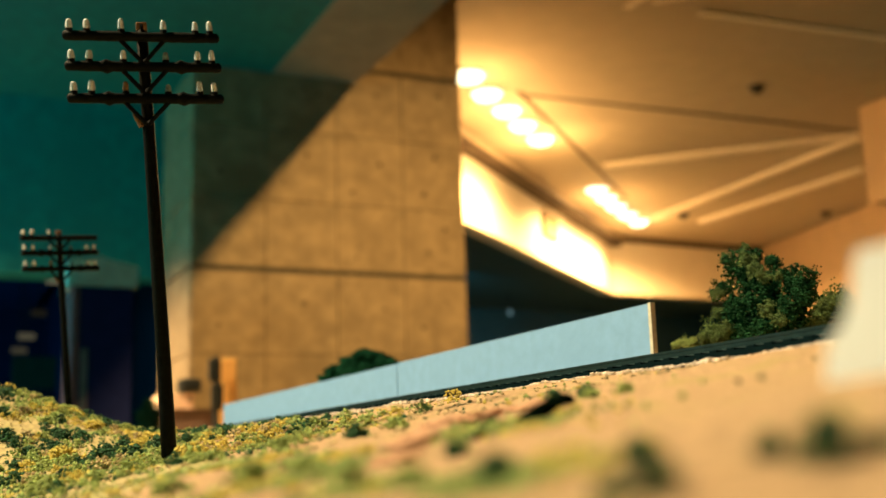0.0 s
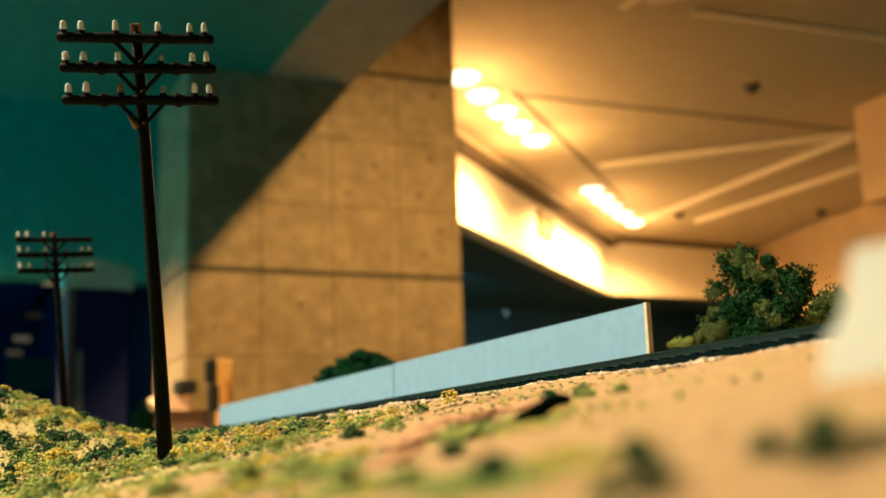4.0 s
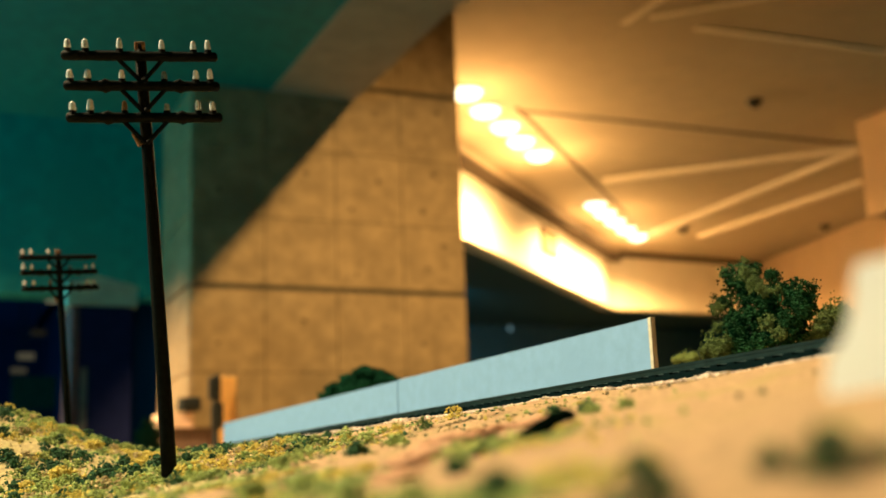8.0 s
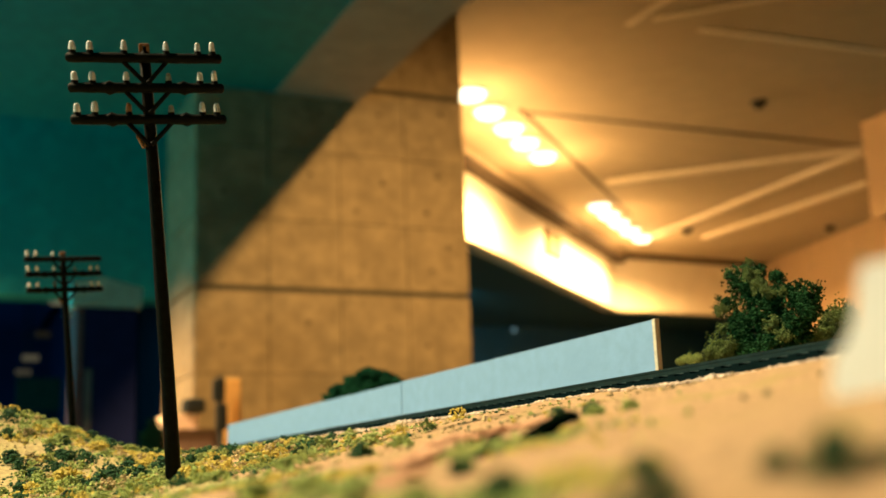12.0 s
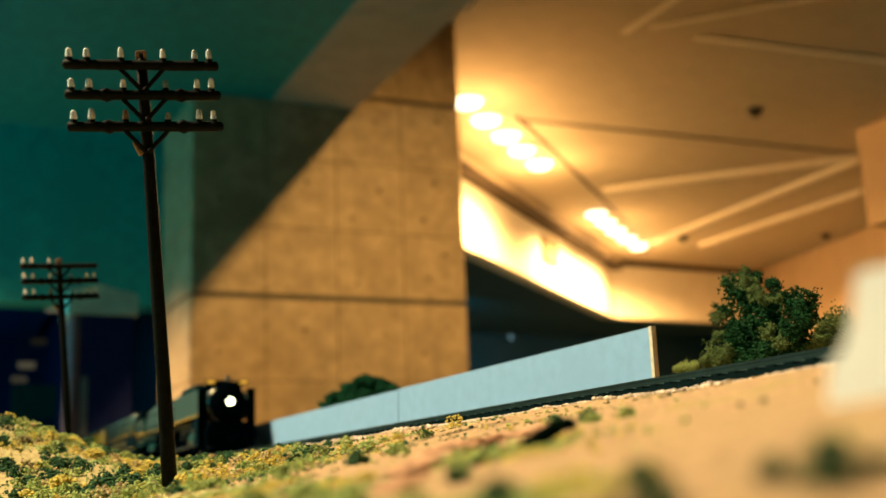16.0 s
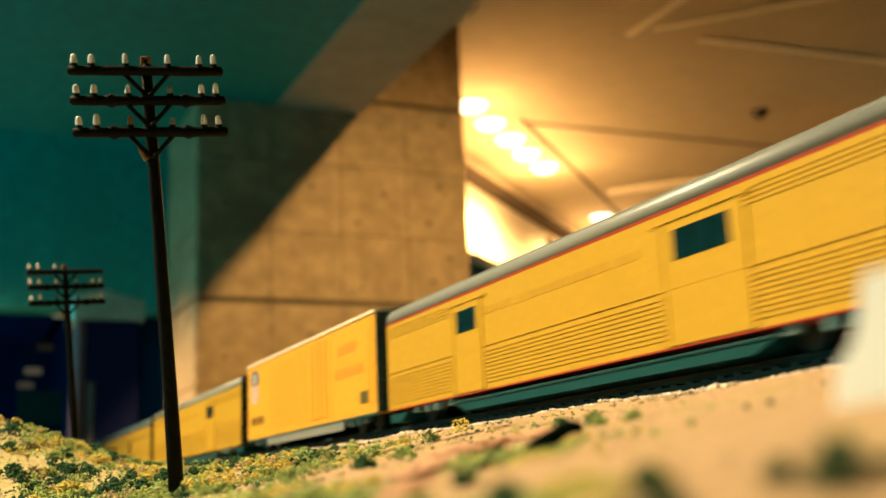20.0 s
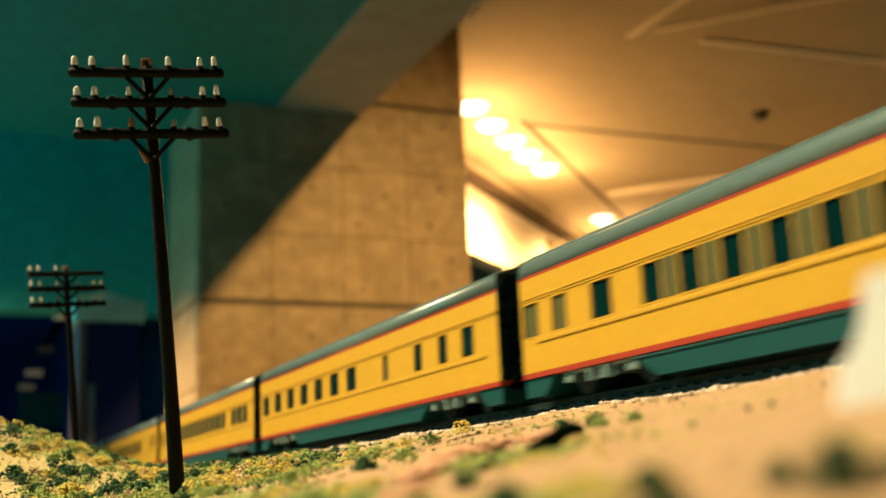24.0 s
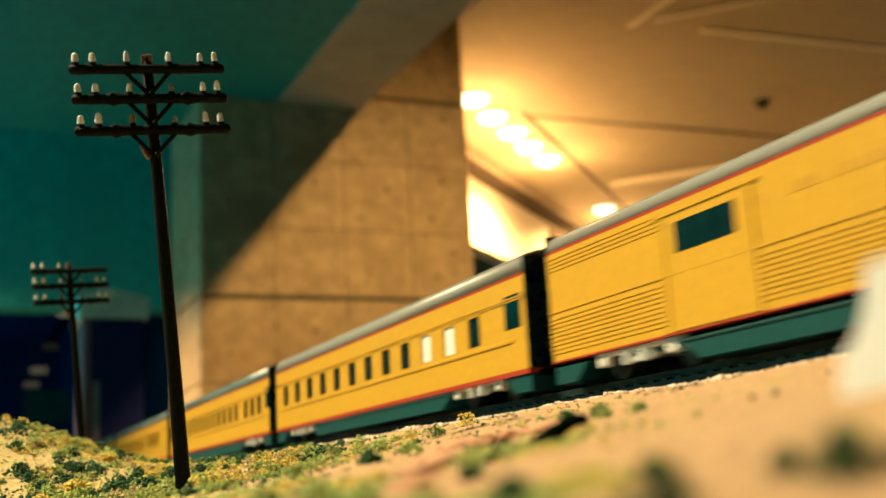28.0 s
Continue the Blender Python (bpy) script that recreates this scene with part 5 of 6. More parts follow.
    part("drag_beam", mmbox([(-13, 13, 256.1, 263, 4, 14)], 0.4), M_LOCODK, ob)
    truck(ob, 35, M_LOCODK, base=24, d=11)
    truck(ob, 212, M_LOCODK, base=22, d=12)
    # coupled wheels and rods on each side
    drv = []
    bm = bmesh.new()
    D = 22.0
    for s in (-1, 1):
        tube(bm, (s * 7.6 * MM, 0, 0), (s * 10.6 * MM, 0, 0), D / 2 * MM, D / 2 * MM, 28)
        tube(bm, (s * 6.9 * MM, 0, 0), (s * 7.6 * MM, 0, 0), (D / 2 + 0.7) * MM, (D / 2 + 0.6) * MM, 28)
        box(bm, *[q * MM for q in (min(s * 10.6, s * 11.2), max(s * 10.6, s * 11.2), -6.5, 6.5, -9.5, -4.5)])
        tube(bm, (s * 10.6 * MM, 0, 4.2 * MM), (s * 13.2 * MM, 0, 4.2 * MM), 1.1 * MM, 1.1 * MM, 10)
    me_d = mesh_of(bm, M_LOCODK)
    bm = bmesh.new()
    tube(bm, (-11.1 * MM, 2.6 * MM, 0), (-11.1 * MM, 9.5 * MM, 0), 0.8 * MM, 0.5 * MM, 6)
    me_s = mesh_of(bm, M_LOCODK)
    for y in (80, 105, 130, 155):
        o = new("driving_wheel", me_d)
        o.parent, o.location = ob, (0, y * MM, D / 2 * MM)
        drv.append((o, y, D))
        for k in range(10):
            sp = new("spoke", me_s)
            sp.parent, sp.rotation_euler = o, (2 * math.pi * k / 10, 0, 0)
    rod = part("side_rod", mmbox([(-13.2, -12.2, -2.2, 77.2, -1.0, 1.0), (12.2, 13.2, -2.2, 77.2, -1.0, 1.0)], 0.4), M_STEEL, ob, "dull steel side rod")
    main = part("main_rod", mmbox([(-14.4, -13.5, -44, 27, -0.9, 0.9), (13.5, 14.4, -44, 27, -0.9, 0.9)], 0.3), M_STEEL, ob, "dull steel main rod")
    tagged(ob, "grey and black steam locomotive with yellow lining and lit headlight", "steam locomotive", "cars of the passing train")
    return ob, drv, rod, main


def tender():
    ob = empty("tender", (TX, 0, RAIL))
    L = 172
    side = [(17.2, 11), (17.3, 40.5)] + [(17.3 - 5.5 * (1 - math.cos(a)), 40.5 + 5.5 * math.sin(a)) for a in [math.pi / 2 * q / 8 for q in range(1, 9)]]
    prof = [(-a, b) for a, b in side[::-1]] + side
    part("body", mmprism([(-17.2, 11), (17.2, 11), (17.2, 29.2), (-17.2, 29.2)], 4, 166), M_LOCOMID, ob, "dark grey tender body")
    swept(part("tank_top", mmprism([(x, max(29.25, q)) for x, q in prof], 4, 166), M_LOCO, ob, "light grey rounded tank top"))
    for s in (-1, 1):
        a, b = sorted((s * 17.22, s * 17.38))
        part("lower_panel", mmbox([(a, b, 4.5, 165.5, 11.2, 16.2)]), M_LOCOMID, ob, "dark lower panel")
    part("coal_bunker_rim", mmbox([(-12.5, 12.5, 14, 80, 46.05, 47.4)], 0.4), M_LOCODK, ob)
    part("oil_hatch", mmbox([(-6, 6, 100, 112, 46.05, 48.4)], 0.6), M_LOCODK, ob)
    part("vent", mmbox([(-4, 4, 130, 138, 46.05, 48)], 0.6), M_LOCODK, ob)
    each("recess", mmbox, ([(-17.5, -17.28, 14, 112, 39.6, 40.6), (17.28, 17.5, 14, 112, 39.6, 40.6)],), M_LOCODK, ob)
    part("upper_lining", mmbox([(-17.5, 17.5, 5, 165, 28.7, 29.15)]), M_GOLD, ob, "yellow lining")
    part("lower_lining", mmbox([(-17.5, 17.5, 5, 165, 16.35, 16.8)]), M_GOLD, ob, "yellow lining")
    for s in (-1, 1):
        bars(ob, s, 50, 84, 20.5, 24.5, 8, M_LETTERDIM, "gold_lettering")
        bars(ob, s, 90, 132, 20.5, 24.5, 10, M_LETTERDIM, "gold_lettering")
    part("end_ladder", mmbox([(-16, -15.4, 166.1, 167, 12, 46), (-11.6, -11, 166.1, 167, 12, 46)] + [(-15.4, -11.6, 166.2, 166.8, z, z + 0.7) for z in range(14, 46, 4)]), M_LOCODK, ob)
    part("end_rail", mmtubes([((16, 167.5, 14), (16, 167.5, 44), 0.4, 0.4, 6)]), M_STEEL, ob)
    part("frame", mmbox([(-15.5, 15.5, 2, 168, 7.6, 10.95)], 0.3), M_LOCODK, ob)
    each("equipment_box", mmbox, ([(-17.3, -15.6, 18, 52, 9, 16), (15.6, 17.3, 18, 52, 9, 16)], 0.3,), M_SKIRT, ob)
    part("drawbar", mmbox([(-2, 2, -6, 1.9, 8, 9.5)]), M_LOCODK, ob)
    # silver wheels paint the bright reflections of the tyres at the rail
    for y in (24, 62, 78, 94, 110, 126, 142):
        wheel_pair(ob, y, 11.5, material=M_TRUCK, spoked=True)
    each("side_frame", mmbox, ([(-13.4, -11.4, 16, 150, 2.5, 9), (11.4, 13.4, 16, 150, 2.5, 9)], 0.5,), M_LOCODK, ob)
    each("journal", mmbox, ([(s * 13.5 - 1.0, s * 13.5 + 1.0, y - 2, y + 2, 3.4, 7.2) for s in (-1, 1) for y in (24, 62, 78, 94, 110, 126, 142)], 0.3,), M_LOCOMID, ob)
    return tagged(ob, "two-tone grey tender with yellow lining and lettering", "tender", "cars of the passing train")


def water_car():
    ob = empty("water_tender", (TX, 0, RAIL))
    half = [(14.2, 10.9), (15.6, 11.8), (16.6, 13.6), (17.2, 17.0), (17.45, 23.0), (17.5, 30.0), (17.3, 36.0), (16.9, 40.0), (16.2, 42.5)]
    prof = [(-a, b) for a, b in half[::-1]] + half
    swept(part("tank", mmprism(prof, 5, 176), M_YEL, ob, "yellow riveted tank"))
    part("top_stripe", mmbox([(-17.2, 17.2, 5, 176, 39.9, 40.7)]), M_RED, ob, "red stripe")
    part("sill_stripe", mmbox([(-15.9, 15.9, 5, 176, 10.5, 10.95)]), M_RED, ob, "red stripe")
    part("deck", mmprism([(-16.6, 42.6), (16.6, 42.6), (14, 44.6), (-14, 44.6)], 6, 175), M_ROOF, ob, "grey deck")
    each("hatch", mmbox, ([(-6, 6, 24 + 36 * k, 34 + 36 * k, 44.65, 46.6) for k in range(4)], 0.5,), M_ROOF, ob)
    part("deck_rail", mmtubes([((s * 13.8, 8, 46.4), (s * 13.8, 168, 46.4), 0.25, 0.25, 6) for s in (-1, 1)] +
                              [((s * 13.8, y, 44.6), (s * 13.8, y, 46.4), 0.25, 0.25, 6) for s in (-1, 1) for y in range(8, 170, 20)]), M_SKIRT, ob)
    each("seam", mmbox, ([(-17.56, 17.56, y, y + 0.35, 20, 33) for y in (5.2, 60, 118, 175.4)],), M_YEL, ob)
    part("frame", mmbox([(-15, 15, 3, 177, 7.4, 10.15)], 0.3), M_SKIRT, ob)
    part("end_ladder", mmbox([(-16, -15.4, 3.6, 4.4, 11, 42), (-11.6, -11, 3.6, 4.4, 11, 42)] + [(-15.4, -11.6, 3.8, 4.3, z, z + 0.7) for z in range(13, 42, 4)]), M_LOCODK, ob)
    part("brake_stand", mmbox([(-17.2, -15.1, 82, 92, 4, 15)], 0.4), M_SKIRT, ob)
    truck(ob, 34, M_TRUCK, axles=3, base=34)
    truck(ob, 142, M_TRUCK, axles=3, base=34)
    return tagged(ob, "yellow water tender with red stripes and silver trucks", "tank car", "cars of the passing train")


def diesel():
    ob = empty("diesel_locomotive", (TX, 0, RAIL))
    part("frame", mmbox([(-16.5, 16.5, 8, 276, 12.8, 14.45)], 0.3), M_YEL, ob, "yellow sill")
    # black underframe block, which also paints the shadow under the sill
    part("underframe", mmbox([(-14.0, 14.0, 9, 275, 8.2, 12.75)]), M_LOCODK, ob)
    # nose and wide cab
    part("nose", mmprism([(-15.4, 46), (-15.4, 18), (-10, 8.5), (10, 8.5), (15.4, 18), (15.4, 46)], 14.5, 34.6, axis="z"), M_YEL, ob, "yellow wide nose")
    part("cab", mmprism([(46.1, 14.5), (83, 14.5), (83, 43), (46.1, 43), (40, 36), (40, 34.9), (46.1, 34.9)], -15.6, 15.6, axis="x"), M_YEL, ob, "yellow cab")
    part("cab_roof", mmprism([(-16, 43.1), (16, 43.1), (13.5, 46.8), (6, 48.2), (-6, 48.2), (-13.5, 46.8)], 37, 86), M_LOCOMID, ob, "dark cab roof")
    each("windscreen", mmbox, ([(-14.2, -1, 39.3, 39.9, 35.6, 42.6), (1, 14.2, 39.3, 39.9, 35.6, 42.6)],), M_CAB, ob)
    part("wind_shade", mmbox([(-15.8, 15.8, 39.4, 46, 34.8, 43.0)]), M_CAB, ob)
    for s in (-1, 1):
        part("nose_emblem", mmprism([(s * 14.8, 16.6), (s * 10.2, 8.6), (s * 10.4, 8.45), (s * 15.0, 16.45)], 22.0, 26.0, axis="z"), M_FLAGB, ob, "blue wing emblem")
        part("cab_glazing", mmbox([(s * 15.62 - 0.04, s * 15.62 + 0.04, 47.5, 82.6, 34.6, 42.6)]), M_CAB, ob)
    part("nose_wing", mmbox([(-9.6, 9.6, 8.2, 8.45, 23.0, 26.4)]), M_FLAGB, ob, "blue wing emblem")
    part("nose_wing_edge", mmbox([(-9.6, 9.6, 8.15, 8.45, 26.5, 27.3)]), M_FLAGW, ob)
    part("nose_badge", mmbox([(-3.5, 3.5, 7.95, 8.14, 21, 28)]), M_FLAGR, ob)
    each("side_window", mmbox, ([(s * 15.7 - 0.15, s * 15.7 + 0.15, a, b, 33.5, 41) for s in (-1, 1) for a, b in ((48, 59.5), (75, 82))],), M_CAB, ob)
    # the middle window has its reflection painted as grey
    each("sliding_window", mmbox, ([(s * 15.7 - 0.2, s * 15.7 + 0.2, 61, 72.5, 33.2, 42) for s in (-1, 1)],), M_GLASSSHEEN, ob)
    # long hood
    part("hood", mmprism([(-12, 14.5), (12, 14.5), (12, 36), (9.5, 39), (-9.5, 39), (-12, 36)], 83.1, 262), M_YEL, ob, "yellow engine hood")
    part("hood_roof", mmprism([(-10.5, 39.1), (10.5, 39.1), (8, 41.5), (-8, 41.5)], 84, 261), M_ROOF, ob, "grey hood roof")
    part("roof_stripe", mmbox([(-12.2, 12.2, 90, 172, 36.0, 36.8)]), M_RED, ob, "red stripe")
    part("blower_bulge", mmbox([(-14.8, 14.8, 86, 112, 36.2, 43.0)], 1.0), M_ROOF, ob)
    each("blower_grille", mmbox, ([(s * 14.9 - 0.2, s * 14.9 + 0.2, 89 + 6 * k, 93.5 + 6 * k, 37, 42) for s in (-1, 1) for k in range(4)],), M_LOCODK, ob)
    part("radiator", mmprism([(-12, 34), (12, 34), (16.4, 39), (16.8, 44.5), (14, 47), (-14, 47), (-16.8, 44.5), (-16.4, 39)], 196, 260), M_LOCOMID, ob, "flared dark radiator")
    part("radiator_grille", mmprism([(-17.0, 39.4), (-16.7, 39.4), (-16.9, 44.2), (-17.2, 44.2)], 200, 256), M_LOCODK, ob)
    part("radiator_grille", mmprism([(17.0, 39.4), (16.7, 39.4), (16.9, 44.2), (17.2, 44.2)], 200, 256), M_LOCODK, ob)
    part("exhaust_stack", mmbox([(-3, 3, 150, 162, 41.6, 45)], 0.4), M_LOCODK, ob)
    each("fan", mmtubes, ([((0, y, 41.4), (0, y, 43), 6, 6, 18) for y in (128, 142)],), M_LOCODK, ob)
    for s in (-1, 1):
        a, b = sorted((s * 12.03, s * 12.18))
        each("hood_door", mmbox, ([(a, b, 176 + 7 * k, 181.6 + 7 * k, 16, 33) for k in range(12)],), M_YEL, ob)
        each("hood_seam", mmbox, ([(a, b + 0.05, y - 0.35, y + 0.35, 16, 33) for y in range(182, 258, 7)] + [(a, b + 0.05, y - 0.4, y + 0.4, 17, 30) for y in (88, 95, 102, 109, 116)],), M_CURTAIN, ob)
        each("cab_seam", mmbox, ([(min(s * 15.6, s * 15.72), max(s * 15.6, s * 15.72), 47, 82, 30.4, 31.0), (min(s * 15.6, s * 15.72), max(s * 15.6, s * 15.72), 56, 78, 19.5, 20.0)],), M_CURTAIN, ob)
        each("dark_vent", mmbox, ([(a, b + 0.03, 200 + 14 * k, 208 + 14 * k, 24, 33) for k in range(4)],), M_CURTAIN, ob)
        # flag on the hood: red and white waves, blue canton
        for k in range(7):
            part("flag_stripe", mmbox([(a, b + 0.02, 122 + 3 * (k % 2), 168 - 3 * (k % 3), 17.5 + 2.1 * k, 19.45 + 2.1 * k)]), M_FLAGP if k % 2 == 0 else M_FLAGW, ob)
        part("flag_canton", mmbox([(min(s * 12.2, s * 12.4), max(s * 12.2, s * 12.4), 125, 142, 27.5, 35.5)]), M_FLAGB, ob)
        each("road_lettering", mmbox, ([(min(s * 15.66, s * 15.8), max(s * 15.66, s * 15.8), 52 + 5.5 * k, 55.6 + 5.5 * k, 22, 27) for k in range(4)],), M_LETTER, ob)
        part("shield", mmbox([(a, b + 0.02, 231, 240, 19, 24)]), M_FLAGR, ob)
        part("shield_top", mmbox([(a, b + 0.02, 231, 240, 24.05, 28)]), M_FLAGB, ob)
        rail = [((s * 16, 88, 25), (s * 16, 272, 25), 0.3, 0.3, 6)] + [((s * 16, y, 14.4), (s * 16, y, 25), 0.3, 0.3, 6) for y in range(88, 275, 23)]
        part("handrail", mmtubes(rail), M_YEL, ob)
        each("step", mmbox, ([(s * 14.5 - 2, s * 14.5 + 2, 8, 14, z, z + 0.8) for z in (3, 6.4, 9.8)] + [(s * 14.5 - 2, s * 14.5 + 2, 270, 276, z, z + 0.8) for z in (3, 6.4, 9.8)],), M_TRUCK, ob)
        part("air_reservoir", mmtubes([((s * 14.6, 112, 12.0), (s * 14.6, 168, 12.0), 1.7, 1.7, 14)]), M_TRUCKMID, ob)
    part("fuel_tank", mmprism([(-13, 2.0), (13, 2.0), (15.8, 4.5), (15.8, 10.2), (-15.8, 10.2), (-15.8, 4.5)], 108, 172), M_LOCO, ob)
    part("front_plate", mmbox([(-15.8, 15.8, 6.6, 7.9, 2, 14)], 0.4), M_LOCODK, ob)
    part("rear_plate", mmbox([(-15.8, 15.8, 276.1, 277.4, 2, 14)], 0.4), M_LOCODK, ob)
    part("end_handrail", mmtubes([((x, 276.8, 14), (x, 276.8, 27), 0.4, 0.4, 6) for x in (-15, -6, 6, 15)] + [((-15, 276.8, 27), (-6, 276.8, 27), 0.4, 0.4, 6), ((6, 276.8, 27), (15, 276.8, 27), 0.4, 0.4, 6)]), M_FLAGW, ob)
    each("coupler", mmbox, ([(-2, 2, 0.5, 6.5, 8, 11), (-2, 2, 277.5, 286, 8, 11)], 0.4,), M_LOCODK, ob)
    truck(ob, 58, M_SKIRT, axles=3, base=44, d=11.5)
    truck(ob, 226, M_SKIRT, axles=3, base=44, d=11.5)
    return tagged(ob, "yellow and grey six-axle diesel locomotive with a flag on its hood", "diesel locomotive", "cars of the passing train")


def box_car():
    ob = empty("box_car", (TX, 0, RAIL))
    L = 213
    part("body", mmbox([(-HW + 0.4, HW - 0.4, 6, 207, 6.5, 46.5)]), M_ORANGE, ob, "orange-yellow box car body")
    part("roof", mmprism([(-HW - 0.2, 46.55), (HW + 0.2, 46.55), (HW + 0.2, 47.4), (0, 49), (-HW - 0.2, 47.4)], 5.4, 207.6), M_STRIP, ob, "pale ribbed roof")
    for s in (-1, 1):
        a, b = sorted((s * (HW - 0.38), s * (HW - 0.2)))
        for y0, y1, nm in ((98, 163, "rib"),):
            for k in range(15):
                z = 10 + 2.3 * k
                part(nm, mmbox([(a, b, y0, y1, z, z + 1.7)], 0.08), M_ORANGE, ob)
        part("plug_door", mmbox([(a, b + 0.0, 62, 94, 9, 44)], 0.12), M_ORANGE, ob)
        each("door_rod", mmtubes, ([((s * HW, y, 9), (s * HW, y, 44), 0.35, 0.35, 6) for y in (68, 75, 81, 88)],), M_ORANGE, ob)
        a2, b2 = sorted((s * (HW - 0.37), s * (HW - 0.22)))
        part("shield", mmprism([(184.5, 35.4), (184.5, 28), (187, 26), (191.7, 25.2), (196.5, 26), (199, 28), (199, 35.4)], a2, b2, axis="x"), M_FLAGW, ob, "shield emblem")
        each("shield_stripe", mmbox, ([(a2 - 0.02, b2 + 0.02, 185.8 + 3.5 * k, 187.1 + 3.5 * k, 26.2, 35.2) for k in range(4)],), M_FLAGR, ob)
        part("shield_top", mmprism([(183.9, 35.5), (199.6, 35.5), (200.4, 41), (196.9, 42.6), (191.7, 43.8), (186.6, 42.6), (183.1, 41)], a2, b2, axis="x"), M_FLAGB, ob, "blue shield top")
        each("shield_bar", mmbox, ([(a2 - 0.02, b2 + 0.02, 185.9, 197.6, z, z + 1.1) for z in (37.2, 39.8)],), M_FLAGW, ob)
        each("number_bar", mmbox, ([(a2, b2, 174 + 3.9 * k, 176.5 + 3.9 * k, 13.8, 18.0) for k in range(7)],), M_NUMBER, ob)
        part("red_lettering", mmbox([(a2, b2, 22 + 6 * k, 26 + 6 * k, 24, 28) for k in range(6)] + [(a2, b2, 30 + 6 * k, 34 + 6 * k, 34, 38) for k in range(4)]), mat("faded_red_lettering", (0.75, 0.25, 0.03), 0.5, scale=300), ob)
        part("data_panel", mmbox([(a2, b2, 16, 25, 11, 16)]), M_CURTAIN, ob)
        part("sill_gap", mmbox([(a, b, 6, 207, 5.3, 6.45)]), M_SKIRT, ob, "dark sill line")
        part("side_sill", mmbox([(a, b, 46, 167, 1.9, 5.28)]), M_PALEROOF, ob, "pale sill")
        part("ladder", mmbox([(a, b + 0.2, 8, 8.6, 8, 45), (a, b + 0.2, 13.4, 14, 8, 45)] + [(a, b + 0.2, 8.6, 13.4, z, z + 0.7) for z in range(10, 44, 5)]), M_ORANGE, ob)
    part("end_panel", mmbox([(-HW + 0.5, HW - 0.5, 5.3, 5.95, 6.5, 46.4)] + [(-HW + 2, HW - 2, 4.7, 5.29, z, z + 2.2) for z in range(9, 45, 5)]), M_LOCO, ob, "dark ribbed end")
    part("end_panel", mmbox([(-HW + 0.5, HW - 0.5, 207.05, 207.7, 6.5, 46.4)]), M_LOCO, ob, "dark end")
    part("underframe", mmbox([(-9, 9, 6, 207, 3.8, 6.4)]), M_LOCODK, ob)
    each("coupler", mmbox, ([(-2, 2, 0.2, 5.2, 5, 8), (-2, 2, 207.8, 212.8, 5, 8)], 0.4,), M_LOCODK, ob)
    truck(ob, 32, M_LOCO, base=21)
    truck(ob, 181, M_LOCO, base=21)
    return tagged(ob, "long orange-yellow box car with ribbed sides and a shield", "box car", "cars of the passing train")


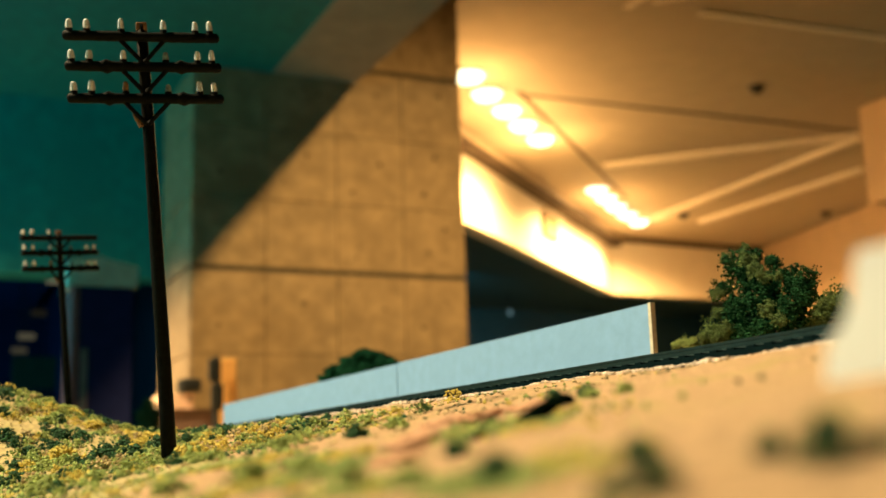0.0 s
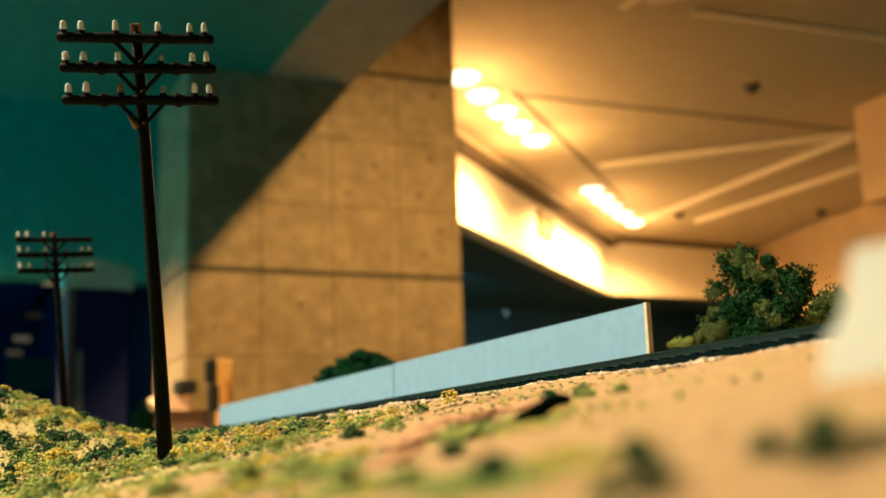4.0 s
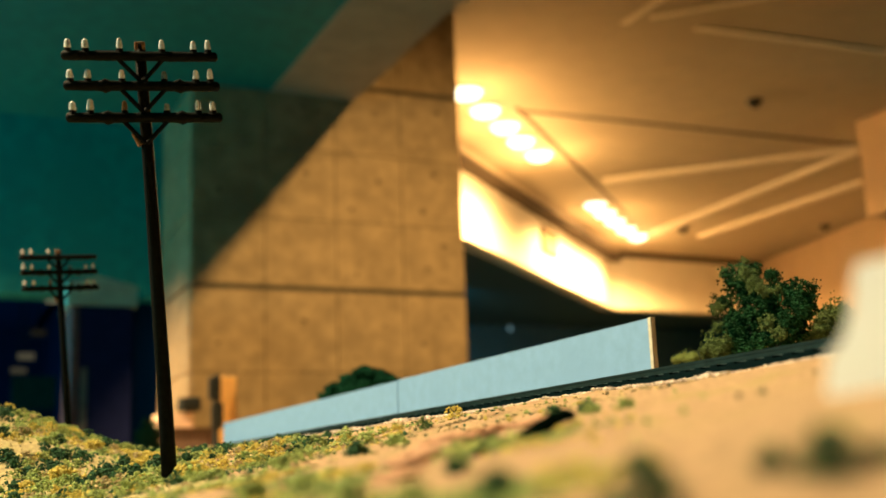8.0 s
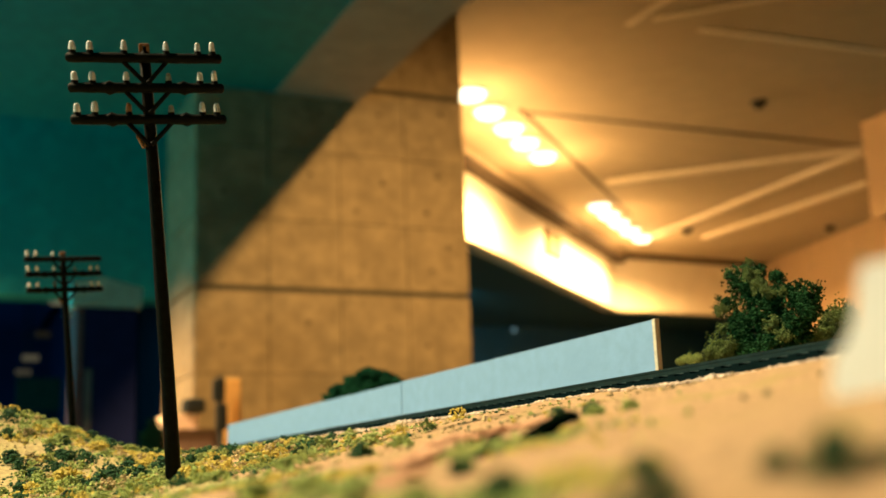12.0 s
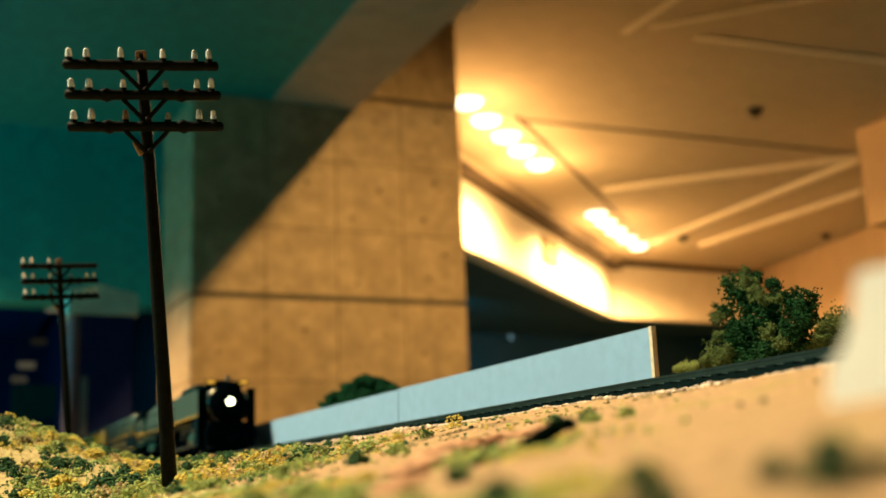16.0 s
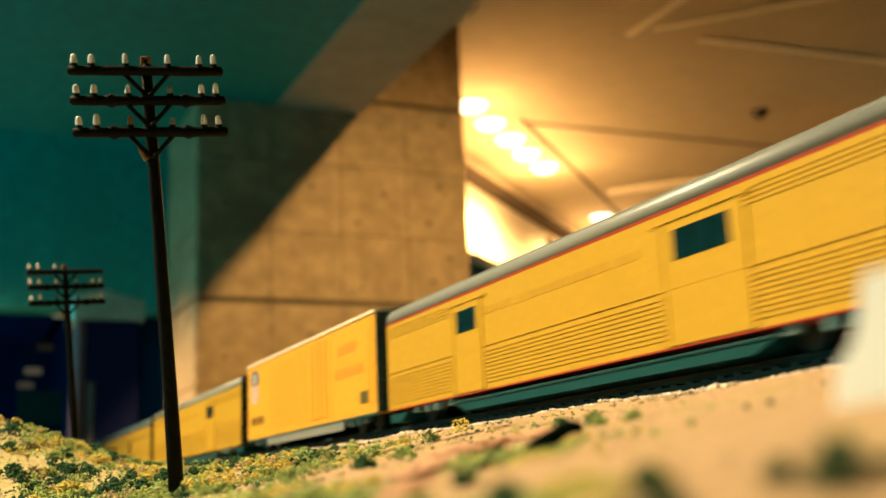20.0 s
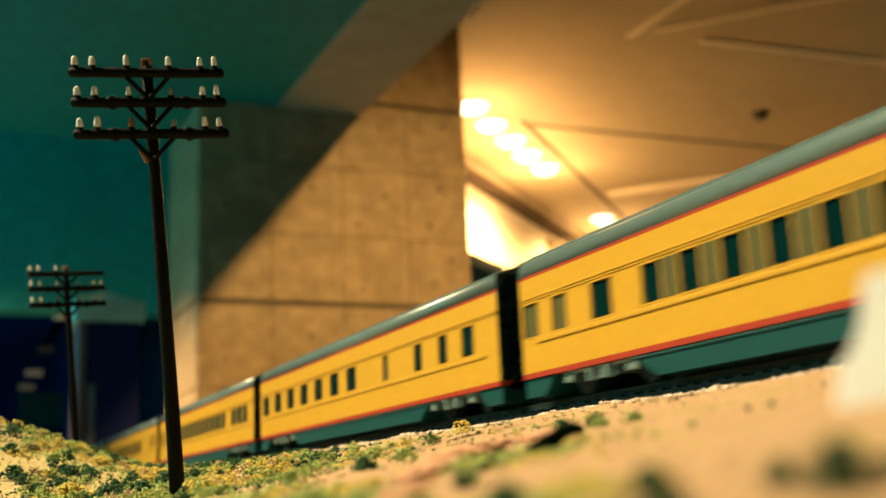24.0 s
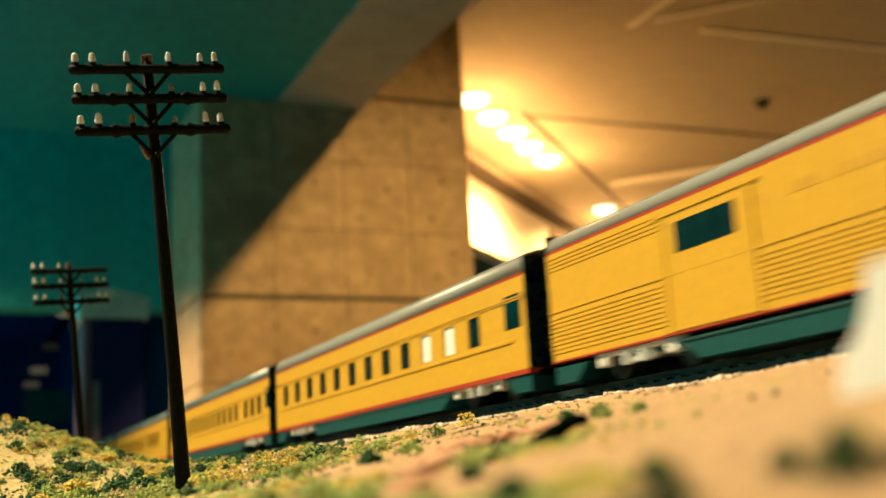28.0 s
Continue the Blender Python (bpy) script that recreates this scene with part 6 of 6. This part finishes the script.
def build_train():
    """All vehicles with the place of their front coupler along the track when the clip stands at 17 s."""
    cars = []
    loco, drv, rod, main = steam_locomotive()
    cars.append((loco, 0.3255))
    cars.append((tender(), 0.5904))
    cars.append((water_car(), 0.769))
    cars.append((diesel(), 0.950))
    bag2 = lambda L, d, **k: passenger_car(L, [], "yellow baggage car with ribbed sides, two doors and a grey roof", doors=d, fluted=True, zt=38.2, zb=k.pop("zb", 5.8), roof=M_PALEROOF, name="baggage_car", **k)
    cars.append((bag2(291, ((72, 101, 0), (202, 222, 0)), letters=((112, 200, 29.5, 31.8, 26),), shift=0), 1.2465))
    cars.append((box_car(), 1.5375))
    cars.append((bag2(296, ((66, 89, 0), (187, 216, 0)), letters=((112, 196, 30, 32.3, 26),), plain=True, shift=10), 1.751))
    cars.append((passenger_car(294, [(101, 115), (192, 210), (214, 228), (243, 252)], "yellow crew car with few windows and a grey roof"), 2.047))
    win, cur = coach()
    w9 = evenly(40, 96, 5, 8) + evenly(112, 260, 11, 8)
    cars.append((passenger_car(296, w9, "yellow coach with a row of dark windows"), 2.341))
    cars.append((passenger_car(300, win, "yellow coach with red stripes and curtained end windows", curtains=cur, bands=((15, 60), (68, 222)), shift=10), 2.637))
    w11 = [(19, 28), (40, 47), (62, 69), (95, 101)] + evenly(132, 277, 7, 11.5)
    cars.append((passenger_car(296, w11, "yellow sleeping car with wide dark windows", curtains=[(94, 102)]), 2.9375))
    cars.append((passenger_car(296, win, "yellow coach with red stripes and curtained end windows", curtains=cur, bands=((15, 60), (68, 222)), shift=3), 3.2335))
    winf = [(34, 42)] + evenly(79, 225, 11, 7.5) + evenly(239, 276, 3, 8)
    for y in (3.5295, 3.8255):
        cars.append((passenger_car(296, winf, "yellow dining car with a long row of windows", curtains=[(33, 43)], high=((19, 26),), bands=((76, 228), (236, 279)), shift=0), y))
    cars.append((bag2(295, ((72, 88, 0), (191, 222, 0)), silver=True, zb=7.4, letters=((100, 192, 30, 32.3, 28),), shift=8), 4.1225))
    w16 = evenly(39, 269, 12, 8.5)
    cars.append((passenger_car(290, w16, "yellow chair car with a glint painted on two windows", bright=[(56, 92)], high=((10.5, 21),), shift=0, silver=True, zb=7.6, roof=M_PALEROOF), 4.4175))
    cars.append((passenger_car(296, win, "yellow coach with red stripes at the rear of the train", high=((6, 15),), silver=True), 4.7075))
    cars.append((passenger_car(296, w9, "yellow coach near the end of the train", silver=True), 5.0035))
    cars.append((passenger_car(296, winf, "yellow observation coach at the end of the train", silver=True), 5.2995))
    return cars, drv, rod, main


# way run along the track, in metres, from where the train stands at 17 s
RUN = [(0.0, -6.2), (5.0, -4.4), (10.0, -2.6), (13.0, -1.45), (14.5, -0.905), (15.0, -0.735), (15.5, -0.553), (16.0, -0.374), (16.5, -0.194), (17, -0.005),
       (17.5, 0.185), (18, 0.375), (18.5, 0.565), (19, 0.754), (19.5, 0.944), (20, 1.133), (20.5, 1.322), (21, 1.511), (21.5, 1.7), (22.5, 2.077),
       (23.5, 2.453), (24, 2.641), (24.5, 2.828), (25, 3.016), (25.5, 3.203), (26, 3.39), (26.5, 3.577), (27, 3.764), (27.5, 3.951), (28, 4.137)]


def run(t):
    for (a, p), (b, q) in zip(RUN, RUN[1:]):
        if t <= b:
            return p + (q - p) * (t - a) / (b - a)
    return RUN[-1][1]


CARS, DRIVERS, SIDE_ROD, MAIN_ROD = build_train()


def motions():
    for ob, y in CARS:
        walk(ob, [(t, pose(TX, y - s, RAIL)) for t, s in RUN])
    # driving wheels and rods turn while the engine is in sight
    moments = [0.0] + [14.0 + i / 30 for i in range(0, 145)] + [28.0]
    spin = []
    for t in moments:
        tt = min(max(t, 14.0), 14.0 + 144 / 30)
        spin.append((t, run(tt) / 0.011))
    for wheel, y, d in DRIVERS:
        walk(wheel, [(t, pose(0, y * MM, d / 2 * MM, math.degrees(a), 0, 0)) for t, a in spin])
    walk(SIDE_ROD, [(t, pose(0, 0.080 - 0.0042 * math.sin(a), 0.011 + 0.0042 * math.cos(a))) for t, a in spin])
    walk(MAIN_ROD, [(t, pose(0, 0.105 - 0.0042 * math.sin(a), 0.011 + 0.0042 * math.cos(a))) for t, a in spin])


motions()
